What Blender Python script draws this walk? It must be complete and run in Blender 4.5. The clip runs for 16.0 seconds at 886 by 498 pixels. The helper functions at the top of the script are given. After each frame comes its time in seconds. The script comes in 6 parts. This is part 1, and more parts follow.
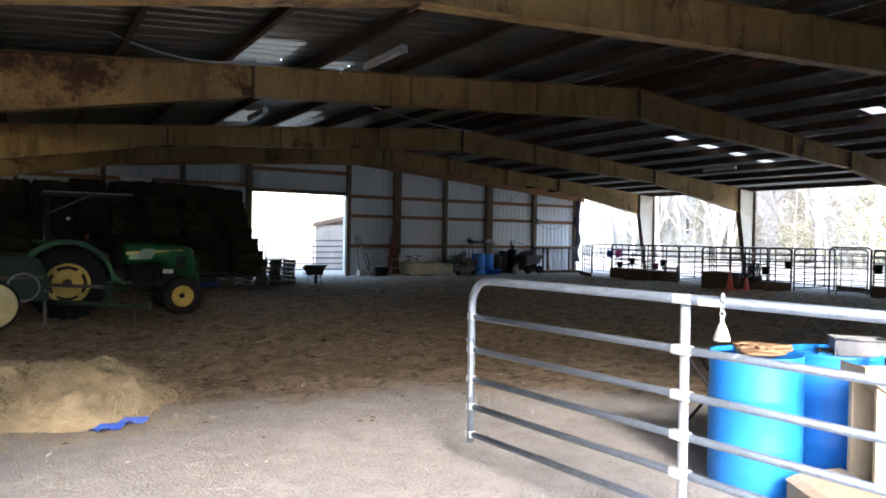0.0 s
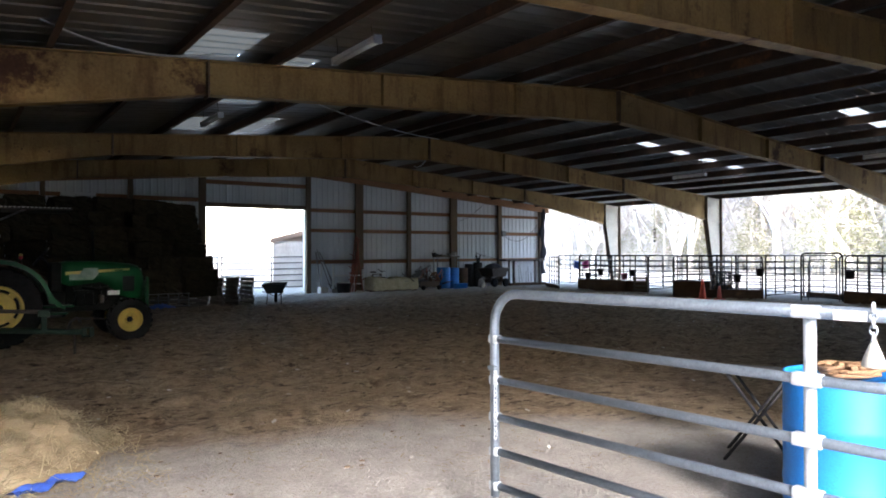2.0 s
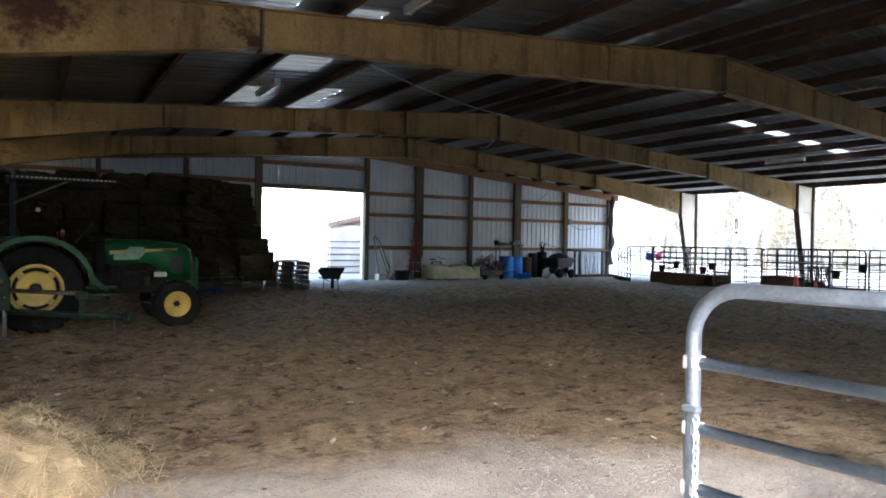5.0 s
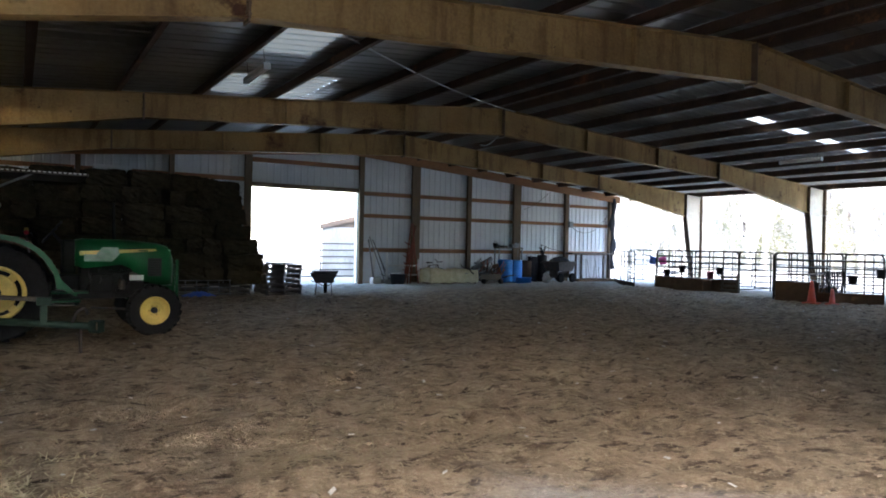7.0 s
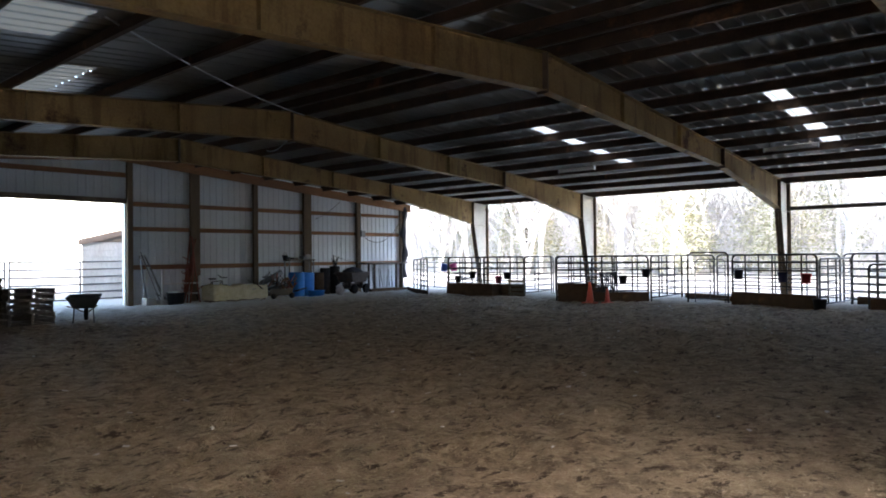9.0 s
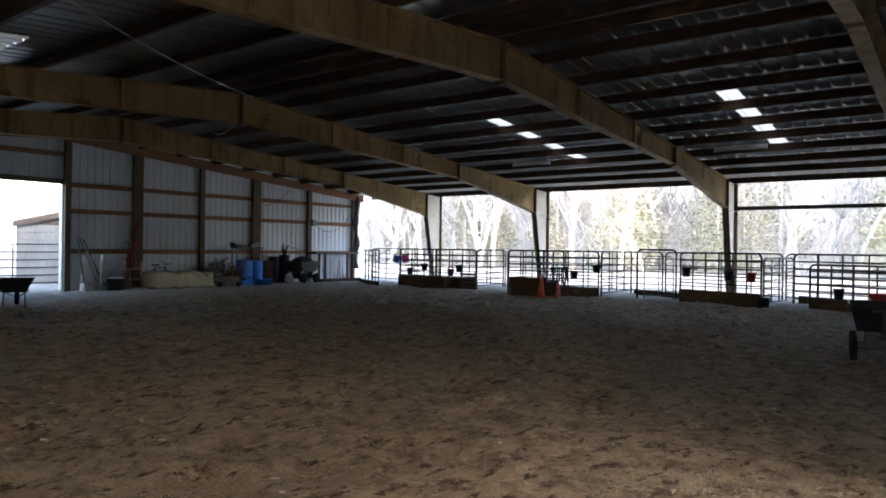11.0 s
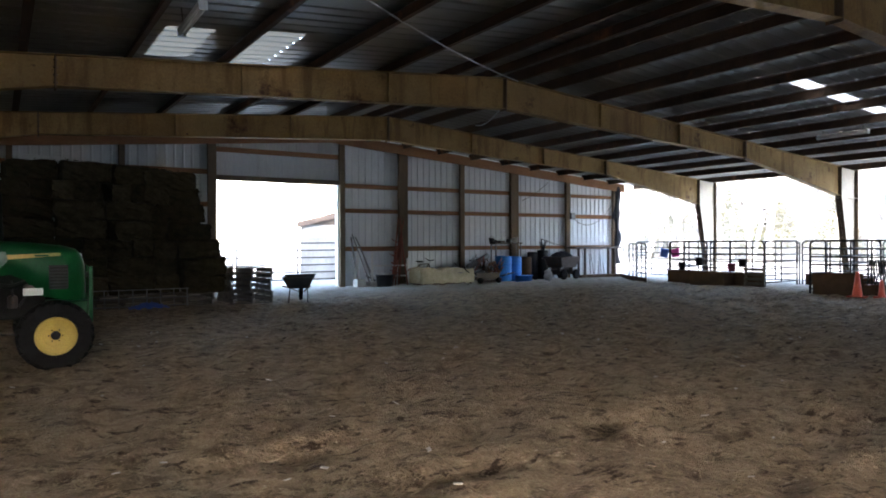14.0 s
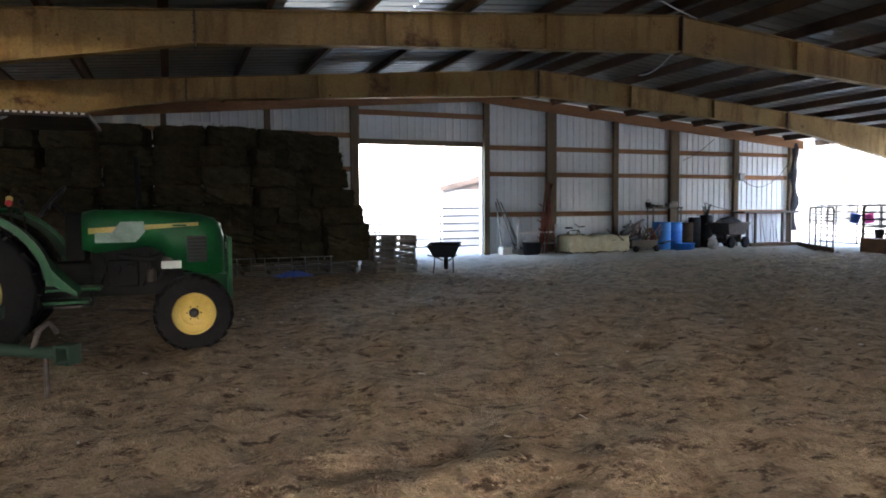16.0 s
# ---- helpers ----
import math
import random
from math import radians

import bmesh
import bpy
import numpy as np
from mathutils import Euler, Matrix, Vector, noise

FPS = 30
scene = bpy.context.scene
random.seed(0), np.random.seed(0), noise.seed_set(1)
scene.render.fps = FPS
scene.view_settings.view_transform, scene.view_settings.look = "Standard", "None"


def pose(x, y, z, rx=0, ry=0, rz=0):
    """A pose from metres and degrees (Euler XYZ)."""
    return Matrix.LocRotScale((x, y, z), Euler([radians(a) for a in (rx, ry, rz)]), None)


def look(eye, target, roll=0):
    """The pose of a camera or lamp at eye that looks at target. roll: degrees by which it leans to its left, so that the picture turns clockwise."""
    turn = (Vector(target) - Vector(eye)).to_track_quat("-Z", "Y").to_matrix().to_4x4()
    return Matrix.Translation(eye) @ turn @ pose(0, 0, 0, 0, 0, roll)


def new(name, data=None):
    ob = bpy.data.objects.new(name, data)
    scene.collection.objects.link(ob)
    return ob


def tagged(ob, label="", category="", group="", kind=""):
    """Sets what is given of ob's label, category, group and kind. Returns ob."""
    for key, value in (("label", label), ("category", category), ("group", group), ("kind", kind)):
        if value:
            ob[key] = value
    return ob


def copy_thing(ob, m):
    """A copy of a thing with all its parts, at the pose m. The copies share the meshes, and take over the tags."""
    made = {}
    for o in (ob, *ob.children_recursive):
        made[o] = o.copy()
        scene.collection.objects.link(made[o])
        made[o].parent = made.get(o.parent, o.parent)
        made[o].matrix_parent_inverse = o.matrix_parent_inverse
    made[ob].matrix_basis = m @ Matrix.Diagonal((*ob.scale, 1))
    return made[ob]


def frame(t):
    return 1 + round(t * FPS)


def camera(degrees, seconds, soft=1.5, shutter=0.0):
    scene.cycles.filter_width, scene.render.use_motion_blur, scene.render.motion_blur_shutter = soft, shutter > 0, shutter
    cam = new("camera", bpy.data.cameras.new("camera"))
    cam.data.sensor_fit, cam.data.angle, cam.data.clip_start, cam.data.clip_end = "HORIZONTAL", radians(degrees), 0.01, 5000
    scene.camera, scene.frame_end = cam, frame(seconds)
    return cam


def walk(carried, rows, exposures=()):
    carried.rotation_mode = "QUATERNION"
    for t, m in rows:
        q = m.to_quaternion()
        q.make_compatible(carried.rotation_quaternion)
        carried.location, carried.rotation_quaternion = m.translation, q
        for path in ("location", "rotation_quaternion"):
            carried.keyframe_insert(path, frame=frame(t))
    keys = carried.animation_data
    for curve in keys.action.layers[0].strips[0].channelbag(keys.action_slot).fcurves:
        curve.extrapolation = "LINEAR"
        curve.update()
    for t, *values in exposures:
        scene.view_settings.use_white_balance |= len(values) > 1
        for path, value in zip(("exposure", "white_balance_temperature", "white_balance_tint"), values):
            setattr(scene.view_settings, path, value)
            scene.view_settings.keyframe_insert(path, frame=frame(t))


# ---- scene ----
cam = camera(65.0, 16.0, soft=1.8)
PATH = [
    (0, (0.299, 0.091, 1.607), (1.347, 1.794, 1.575), 0.9),
    (0.5, (0.332, 0.322, 1.608), (1.418, 2.0, 1.539), 0.3),
    (1, (0.443, 0.561, 1.574), (1.411, 2.311, 1.589), 1.2),
    (1.5, (0.502, 0.786, 1.569), (1.54, 2.495, 1.527), 3.0),
    (2, (0.528, 1.067, 1.544), (1.68, 2.702, 1.556), -0.2),
    (2.5, (0.626, 1.321, 1.523), (1.76, 2.968, 1.514), 0.6),
    (3, (0.72, 1.527, 1.504), (1.805, 3.207, 1.476), 1.1),
    (3.5, (0.766, 1.748, 1.495), (1.902, 3.394, 1.523), 1.1),
    (4, (0.842, 2.003, 1.482), (1.912, 3.693, 1.459), -0.0),
    (6.5, (1.296, 3.177, 1.441), (2.283, 4.917, 1.435), 1.9),
    (7, (1.372, 3.471, 1.431), (2.416, 5.176, 1.421), 1.2),
    (7.5, (1.426, 3.696, 1.443), (2.528, 5.363, 1.36), 0.3),
    (8, (1.603, 3.911, 1.449), (2.779, 5.528, 1.434), 0.6),
    (8.5, (1.722, 4.094, 1.463), (3.024, 5.612, 1.447), 1.2),
    (9, (1.802, 4.273, 1.471), (3.307, 5.589, 1.492), -0.6),
    (9.5, (1.808, 4.319, 1.479), (3.396, 5.535, 1.487), 0.5),
    (12, (2.226, 4.673, 1.376), (3.815, 5.889, 1.37), 0.9),
    (12.5, (2.339, 4.953, 1.359), (3.835, 6.279, 1.301), -1.0),
    (13, (2.446, 5.201, 1.367), (3.701, 6.756, 1.288), -0.2),
    (13.5, (2.558, 5.491, 1.371), (3.65, 7.165, 1.307), 0.5),
    (14, (2.612, 5.805, 1.373), (3.689, 7.49, 1.358), -0.2),
    (14.5, (2.639, 6.092, 1.385), (3.65, 7.816, 1.301), 0.1),
    (15, (2.735, 6.427, 1.397), (3.608, 8.226, 1.336), 0.9),
    (15.5, (2.822, 6.746, 1.389), (3.603, 8.587, 1.354), 0.6),
    (16, (2.937, 7.143, 1.411), (3.666, 9.002, 1.295), -0.4),
]

walk(cam, [(t, look(eye, target, roll)) for t, eye, target, roll in PATH],
     [(0.0, 3.8, 6450, 15), (0.5, 3.85, 6450, 15), (1.0, 3.75, 6400, 15), (4.0, 4.25, 6350, 14), (6.5, 4.55, 6250, 13), (8.0, 4.45, 6300, 14), (9.0, 3.9, 6500, 15), (12.0, 3.6, 6550, 15), (13.0, 4.0, 6550, 15), (13.5, 4.35, 6550, 15), (14.5, 4.8, 6600, 16), (16.0, 5.05, 6700, 18)])

# ---- plan ----
RIDGE_X, EAVE_R, EAVE_L = 11.53, 25.55, -2.49
RAFTER_TOP, SLOPE = 4.82, 0.083
PURLIN = 0.2
FRAME_Y = {"A": 22.54, "B": 17.385, "C": 10.556, "D": 5.55}
GABLE_Y, NEAR_Y = 26.6, 0.25


def rafter_top(x):
    return RAFTER_TOP - SLOPE * abs(x - RIDGE_X)


# ---- light ----
world = bpy.data.worlds.new("hazy_sky")
scene.world = world
world.use_nodes = True
wn = world.node_tree
sky = wn.nodes.new("ShaderNodeTexSky")
sky.sky_type, sky.sun_disc = "NISHITA", False
SUN = Vector((-0.30, -0.86, 0.46)).normalized()
sky.sun_elevation = math.asin(SUN.z)
sky.sun_rotation = math.atan2(SUN.x, SUN.y)
sky.air_density, sky.dust_density, sky.ozone_density = 1.0, 1.5, 1.0
wn.links.new(sky.outputs[0], wn.nodes["Background"].inputs[0])
wn.nodes["Background"].inputs[1].default_value = 0.15
sun = new("sun", bpy.data.lights.new("sun", "SUN"))
sun.data.energy, sun.data.angle, sun.data.color = 0.55, radians(12.0), (1.0, 0.98, 0.95)
sun.matrix_world = look((0, 0, 60), Vector((0, 0, 60)) - SUN)


# ---- materials ----
def material(name, rough=0.8, metal=0.0):
    m = bpy.data.materials.new(name)
    m.use_nodes = True
    b = m.node_tree.nodes["Principled BSDF"]
    b.inputs["Roughness"].default_value, b.inputs["Metallic"].default_value = rough, metal
    return m, m.node_tree, b


def tex_noise(nt, scale, detail=4.0, rough=0.6, stretch=None, coord="Object"):
    tc = nt.nodes.new("ShaderNodeTexCoord")
    n = nt.nodes.new("ShaderNodeTexNoise")
    n.inputs["Scale"].default_value, n.inputs["Detail"].default_value, n.inputs["Roughness"].default_value = scale, detail, rough
    if stretch:
        mp = nt.nodes.new("ShaderNodeMapping")
        mp.inputs["Scale"].default_value = stretch
        nt.links.new(tc.outputs[coord], mp.inputs[0])
        nt.links.new(mp.outputs[0], n.inputs["Vector"])
    else:
        nt.links.new(tc.outputs[coord], n.inputs["Vector"])
    return n.outputs["Fac"]


def ramp(nt, fac, lo, hi, c0=(0, 0, 0), c1=(1, 1, 1)):
    r = nt.nodes.new("ShaderNodeValToRGB")
    e = r.color_ramp.elements
    e[0].position, e[1].position = lo, hi
    e[0].color, e[1].color = (*c0, 1), (*c1, 1)
    nt.links.new(fac, r.inputs[0])
    return r.outputs[0]


def mix(nt, fac, a, b, mode="MIX"):
    m = nt.nodes.new("ShaderNodeMix")
    m.data_type, m.blend_type = "RGBA", mode
    for value, socket in ((fac, m.inputs[0]), (a, m.inputs[6]), (b, m.inputs[7])):
        if isinstance(value, (int, float)):
            socket.default_value = value
        elif isinstance(value, tuple):
            socket.default_value = (*value, 1)
        else:
            nt.links.new(value, socket)
    return m.outputs[2]


def bump(nt, b, height, strength=0.4, distance=0.01):
    n = nt.nodes.new("ShaderNodeBump")
    n.inputs["Strength"].default_value, n.inputs["Distance"].default_value = strength, distance
    nt.links.new(height, n.inputs["Height"])
    nt.links.new(n.outputs[0], b.inputs["Normal"])


def surface(name, base, dark, rough=0.7, metal=0.0, scale=6.0, fine=60.0, spots=None, spot_lo=0.58, relief=0.3, stretch=None, vary=0.0):
    """Worn surface: two scales of variation, optional stains, fine relief, and a shift from piece to piece."""
    m, nt, b = material(name, rough, metal)
    big = ramp(nt, tex_noise(nt, scale, 5, 0.65, stretch), 0.3, 0.72)
    col = mix(nt, big, dark, base)
    f = tex_noise(nt, fine, 3, 0.6, stretch)
    col = mix(nt, 0.35, col, ramp(nt, f, 0.3, 0.7, (0.35,) * 3, (0.95,) * 3), "SOFT_LIGHT")
    if spots:
        col = mix(nt, ramp(nt, tex_noise(nt, scale * 0.55, 6, 0.7, stretch), spot_lo, spot_lo + 0.1), col, spots)
    if vary:
        oi = nt.nodes.new("ShaderNodeObjectInfo")
        col = mix(nt, vary, col, ramp(nt, oi.outputs["Random"], 0, 1, (0.25,) * 3, (0.8,) * 3), "OVERLAY")
    nt.links.new(col, b.inputs["Base Color"])
    rr = nt.nodes.new("ShaderNodeMapRange")
    rr.inputs["To Min"].default_value, rr.inputs["To Max"].default_value = max(0.05, rough - 0.12), min(1.0, rough + 0.12)
    nt.links.new(f, rr.inputs["Value"])
    nt.links.new(rr.outputs[0], b.inputs["Roughness"])
    bump(nt, b, f, relief, 0.004)
    return m


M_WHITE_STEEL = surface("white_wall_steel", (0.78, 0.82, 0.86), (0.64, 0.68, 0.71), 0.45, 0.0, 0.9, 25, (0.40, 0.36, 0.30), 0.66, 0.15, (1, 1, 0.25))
# wall steel copied darker: shade is put in, so these walls bounce little light
M_SHADEWALL = surface("shade_darkened_wall_steel", (0.22, 0.22, 0.21), (0.14, 0.14, 0.13), 0.6, 0.0, 0.9, 25, (0.12, 0.10, 0.08), 0.62, 0.15, (1, 1, 0.25))
M_ROOF = surface("galvanised_roof_sheet", (0.32, 0.318, 0.305), (0.22, 0.218, 0.21), 0.40, 0.85, 1.2, 30, (0.24, 0.20, 0.16), 0.68, 0.0)
M_PURLIN = surface("primed_purlin_steel", (0.095, 0.057, 0.037), (0.055, 0.035, 0.025), 0.65, 0.0, 2.5, 40, (0.25, 0.12, 0.06), 0.6, 0.2)


def beam_paint(name, rust_lo):
    """Tan frame paint: mottled, with drips down the web, grime and islands of rust."""
    m, nt, b = material(name, 0.6)
    b.inputs["Specular IOR Level"].default_value = 0.2
    col = mix(nt, ramp(nt, tex_noise(nt, 0.9, 5, 0.65), 0.3, 0.72), (0.24, 0.15, 0.062), (0.42, 0.285, 0.115))
    drip = ramp(nt, tex_noise(nt, 4.5, 4, 0.6, (1, 1, 0.16)), 0.50, 0.66)
    col = mix(nt, mix(nt, 0.75, (0, 0, 0), drip), col, (0.16, 0.09, 0.04))
    col = mix(nt, ramp(nt, tex_noise(nt, 1.1, 7, 0.72), rust_lo, rust_lo + 0.09), col, (0.085, 0.040, 0.022))
    col = mix(nt, ramp(nt, tex_noise(nt, 5.5, 5, 0.7), 0.66, 0.72), col, (0.05, 0.03, 0.02))
    fine = tex_noise(nt, 24, 3, 0.6)
    col = mix(nt, 0.35, col, ramp(nt, fine, 0.3, 0.7, (0.35,) * 3, (0.95,) * 3), "SOFT_LIGHT")
    nt.links.new(col, b.inputs["Base Color"])
    bump(nt, b, fine, 0.25, 0.004)
    return m


M_BEAM = beam_paint("tan_frame_paint", 0.58)
M_BEAM_RUST = beam_paint("rusted_tan_frame_paint", 0.50)
M_PLATE = surface("splice_plate_steel", (0.20, 0.14, 0.09), (0.10, 0.07, 0.05), 0.6, 0.1, 6, 50, None, 0.6, 0.2)
M_COLUMN = surface("pale_column_paint", (0.60, 0.55, 0.45), (0.48, 0.43, 0.33), 0.55, 0.0, 1.8, 25, (0.26, 0.15, 0.09), 0.64, 0.2)
M_GIRT = surface("rough_timber_girt", (0.34, 0.18, 0.095), (0.22, 0.12, 0.07), 0.8, 0.0, 3, 45, (0.12, 0.08, 0.06), 0.66, 0.4, (0.2, 1, 1))
M_POST = surface("weathered_timber_post", (0.21, 0.155, 0.105), (0.125, 0.093, 0.066), 0.85, 0.0, 3, 40, (0.07, 0.05, 0.04), 0.64, 0.5, (1, 1, 0.15))
M_PALLET = surface("old_pallet_wood", (0.15, 0.125, 0.095), (0.08, 0.066, 0.05), 0.85, 0.0, 4, 45, (0.12, 0.10, 0.075), 0.64, 0.5, (0.3, 1, 1), 0.12)
M_GREYWOOD = surface("grey_weathered_wood", (0.15, 0.125, 0.095), (0.07, 0.057, 0.045), 0.85, 0.0, 4, 45, (0.08, 0.06, 0.05), 0.66, 0.5, (0.3, 1, 1), 0.12)
M_TANWOOD = surface("raw_plywood", (0.44, 0.35, 0.24), (0.34, 0.26, 0.17), 0.75, 0.0, 3, 35, None, 0.6, 0.3, (1, 1, 0.3))
M_BROWNBOARD = surface("brown_board", (0.10, 0.06, 0.036), (0.055, 0.034, 0.022), 0.8, 0.0, 3, 40, (0.17, 0.10, 0.05), 0.62, 0.4, (1, 0.2, 1))
M_GALV = surface("galvanised_tube", (0.21, 0.25, 0.30), (0.14, 0.17, 0.21), 0.4, 0.6, 9, 70, (0.75, 0.76, 0.76), 0.66, 0.15)
M_GALV_WHITE = surface("pale_galvanised_upright", (0.50, 0.54, 0.58), (0.36, 0.40, 0.44), 0.45, 0.3, 12, 70, None, 0.6, 0.15)
M_DARKPIPE = surface("brown_panel_tube", (0.045, 0.038, 0.036), (0.025, 0.022, 0.02), 0.55, 0.0, 8, 60, (0.14, 0.08, 0.05), 0.62, 0.15)
M_CHROMEPIPE = surface("grey_panel_tube", (0.24, 0.245, 0.25), (0.15, 0.155, 0.16), 0.4, 0.5, 8, 60, None, 0.6, 0.15)
M_PANELGREY = surface("dull_grey_panel_tube", (0.10, 0.10, 0.10), (0.06, 0.06, 0.06), 0.55, 0.2, 8, 60, (0.16, 0.11, 0.08), 0.64, 0.15)
M_BLUE = surface("blue_drum_plastic", (0.012, 0.20, 0.64), (0.010, 0.165, 0.54), 0.5, 0.0, 4, 90, (0.20, 0.38, 0.6), 0.7, 0.08)
M_BLUETARP = surface("blue_tarp", (0.05, 0.13, 0.55), (0.03, 0.08, 0.40), 0.55, 0.0, 7, 90, None, 0.6, 0.3)
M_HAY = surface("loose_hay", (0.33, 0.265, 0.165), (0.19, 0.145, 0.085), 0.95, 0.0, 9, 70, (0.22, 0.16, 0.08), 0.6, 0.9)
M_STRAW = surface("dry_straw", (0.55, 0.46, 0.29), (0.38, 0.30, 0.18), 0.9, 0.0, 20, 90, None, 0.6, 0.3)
# far darker than loose hay: the stack's shade is put into the colour
M_BALE_SHADED = surface("shade_darkened_hay_bale", (0.055, 0.045, 0.026), (0.022, 0.019, 0.012), 0.95, 0.0, 6, 55, (0.013, 0.0105, 0.007), 0.60, 1.0, (1, 1, 1.6), 0.5)
M_GREEN = surface("green_tractor_paint", (0.004, 0.085, 0.024), (0.0035, 0.06, 0.018), 0.35, 0.0, 3, 60, (0.09, 0.10, 0.06), 0.68, 0.08)
M_GREYGREEN = surface("faded_green_sheet_metal", (0.02, 0.042, 0.028), (0.012, 0.026, 0.018), 0.65, 0.0, 3, 50, (0.12, 0.08, 0.05), 0.62, 0.15)
M_YELLOW = surface("yellow_rim_paint", (0.60, 0.43, 0.10), (0.42, 0.30, 0.07), 0.45, 0.0, 5, 60, (0.25, 0.16, 0.06), 0.66, 0.1)
M_CREAM = surface("cream_disc_paint", (0.52, 0.44, 0.24), (0.40, 0.33, 0.16), 0.5, 0.0, 5, 60, None, 0.6, 0.1)
M_RUBBER = surface("tyre_rubber", (0.016, 0.016, 0.017), (0.010, 0.010, 0.010), 0.9, 0.0, 7, 70, (0.05, 0.042, 0.033), 0.62, 0.3)
M_BLACK = surface("black_plastic", (0.02, 0.02, 0.022), (0.012, 0.012, 0.013), 0.5, 0.0, 6, 60, None, 0.6, 0.1, None, 0.1)
M_ENGINE = surface("oily_engine_casting", (0.014, 0.014, 0.0135), (0.008, 0.008, 0.008), 0.65, 0.0, 9, 60, (0.08, 0.06, 0.04), 0.62, 0.4)
M_DARKSTEEL = surface("dark_worn_steel", (0.11, 0.09, 0.08), (0.05, 0.045, 0.04), 0.55, 0.5, 8, 60, (0.16, 0.08, 0.04), 0.58, 0.25)
M_WHITE = surface("white_painted_metal", (0.78, 0.78, 0.76), (0.66, 0.66, 0.63), 0.45, 0.0, 5, 60, None, 0.6, 0.1)
M_RED = surface("red_plastic", (0.55, 0.03, 0.04), (0.5, 0.02, 0.03), 0.45, 0.0, 6, 60, None, 0.6, 0.1)
M_PINK = surface("pink_plastic", (0.75, 0.06, 0.30), (0.6, 0.05, 0.25), 0.45, 0.0, 6, 60, None, 0.6, 0.1)
M_PURPLE = surface("maroon_plastic", (0.22, 0.02, 0.06), (0.16, 0.02, 0.05), 0.5, 0.0, 6, 60, None, 0.6, 0.1)
M_BLUEB = surface("blue_bucket_plastic", (0.03, 0.10, 0.42), (0.02, 0.08, 0.35), 0.45, 0.0, 6, 60, None, 0.6, 0.1)
M_NAVY = surface("navy_bucket_plastic", (0.03, 0.03, 0.08), (0.02, 0.02, 0.05), 0.5, 0.0, 6, 60, None, 0.6, 0.1)
M_ORANGE = surface("orange_cone_plastic", (0.62, 0.085, 0.04), (0.48, 0.065, 0.035), 0.5, 0.0, 6, 60, (0.35, 0.1, 0.05), 0.68, 0.1)
M_CANVAS = surface("cream_canvas", (0.60, 0.53, 0.36), (0.42, 0.36, 0.22), 0.85, 0.0, 5, 80, (0.24, 0.18, 0.10), 0.63, 0.5)
M_REDRUST = surface("red_oxide_tube", (0.35, 0.10, 0.06), (0.22, 0.07, 0.045), 0.65, 0.2, 8, 60, None, 0.6, 0.2)
M_DARKCLOTH = surface("dark_hanging_tarp", (0.05, 0.05, 0.055), (0.025, 0.025, 0.03), 0.8, 0.0, 6, 60, None, 0.6, 0.4)
M_ROPE = surface("brown_rope", (0.25, 0.15, 0.09), (0.2, 0.12, 0.07), 0.9, 0.0, 12, 90, None, 0.6, 0.6)
M_CONCRETE = surface("pale_rubble", (0.50, 0.48, 0.44), (0.38, 0.36, 0.32), 0.9, 0.0, 5, 60, None, 0.6, 0.5)
M_SHEDROOF = surface("rusty_shed_roof", (0.13, 0.088, 0.058), (0.085, 0.057, 0.038), 0.7, 0.1, 2, 20, None, 0.6, 0.2)
M_SHEDWALL = surface("pale_shed_boards", (0.30, 0.27, 0.23), (0.22, 0.195, 0.165), 0.8, 0.0, 2, 25, None, 0.6, 0.3, (1, 1, 0.2))
M_BARK = surface("pale_winter_bark", (0.52, 0.50, 0.47), (0.38, 0.36, 0.335), 0.9, 0.0, 3, 30, None, 0.6, 0.5, (1, 1, 0.3), 0.3)
M_LEAF = surface("yellow_green_foliage", (0.33, 0.32, 0.20), (0.25, 0.245, 0.15), 0.8, 0.0, 1.2, 12, (0.20, 0.16, 0.05), 0.6, 0.3, None, 0.3)
M_TWIG = surface("fine_twigs", (0.44, 0.42, 0.39), (0.33, 0.31, 0.29), 0.9, 0.0, 2, 20, None, 0.6, 0.2)


# dusty and fibrous surfaces barely shine
for m in (M_GIRT, M_POST, M_GREYWOOD, M_TANWOOD, M_BROWNBOARD, M_HAY, M_STRAW, M_BALE_SHADED, M_RUBBER, M_ENGINE, M_CANVAS, M_DARKCLOTH, M_ROPE, M_CONCRETE, M_BARK, M_LEAF, M_TWIG):
    m.node_tree.nodes["Principled BSDF"].inputs["Specular IOR Level"].default_value = 0.06
for m in (M_BLACK, M_NAVY, M_DARKPIPE, M_PURLIN, M_PLATE, M_GREYGREEN, M_DARKSTEEL, M_CREAM, M_GREEN):
    m.node_tree.nodes["Principled BSDF"].inputs["Specular IOR Level"].default_value = 0.2


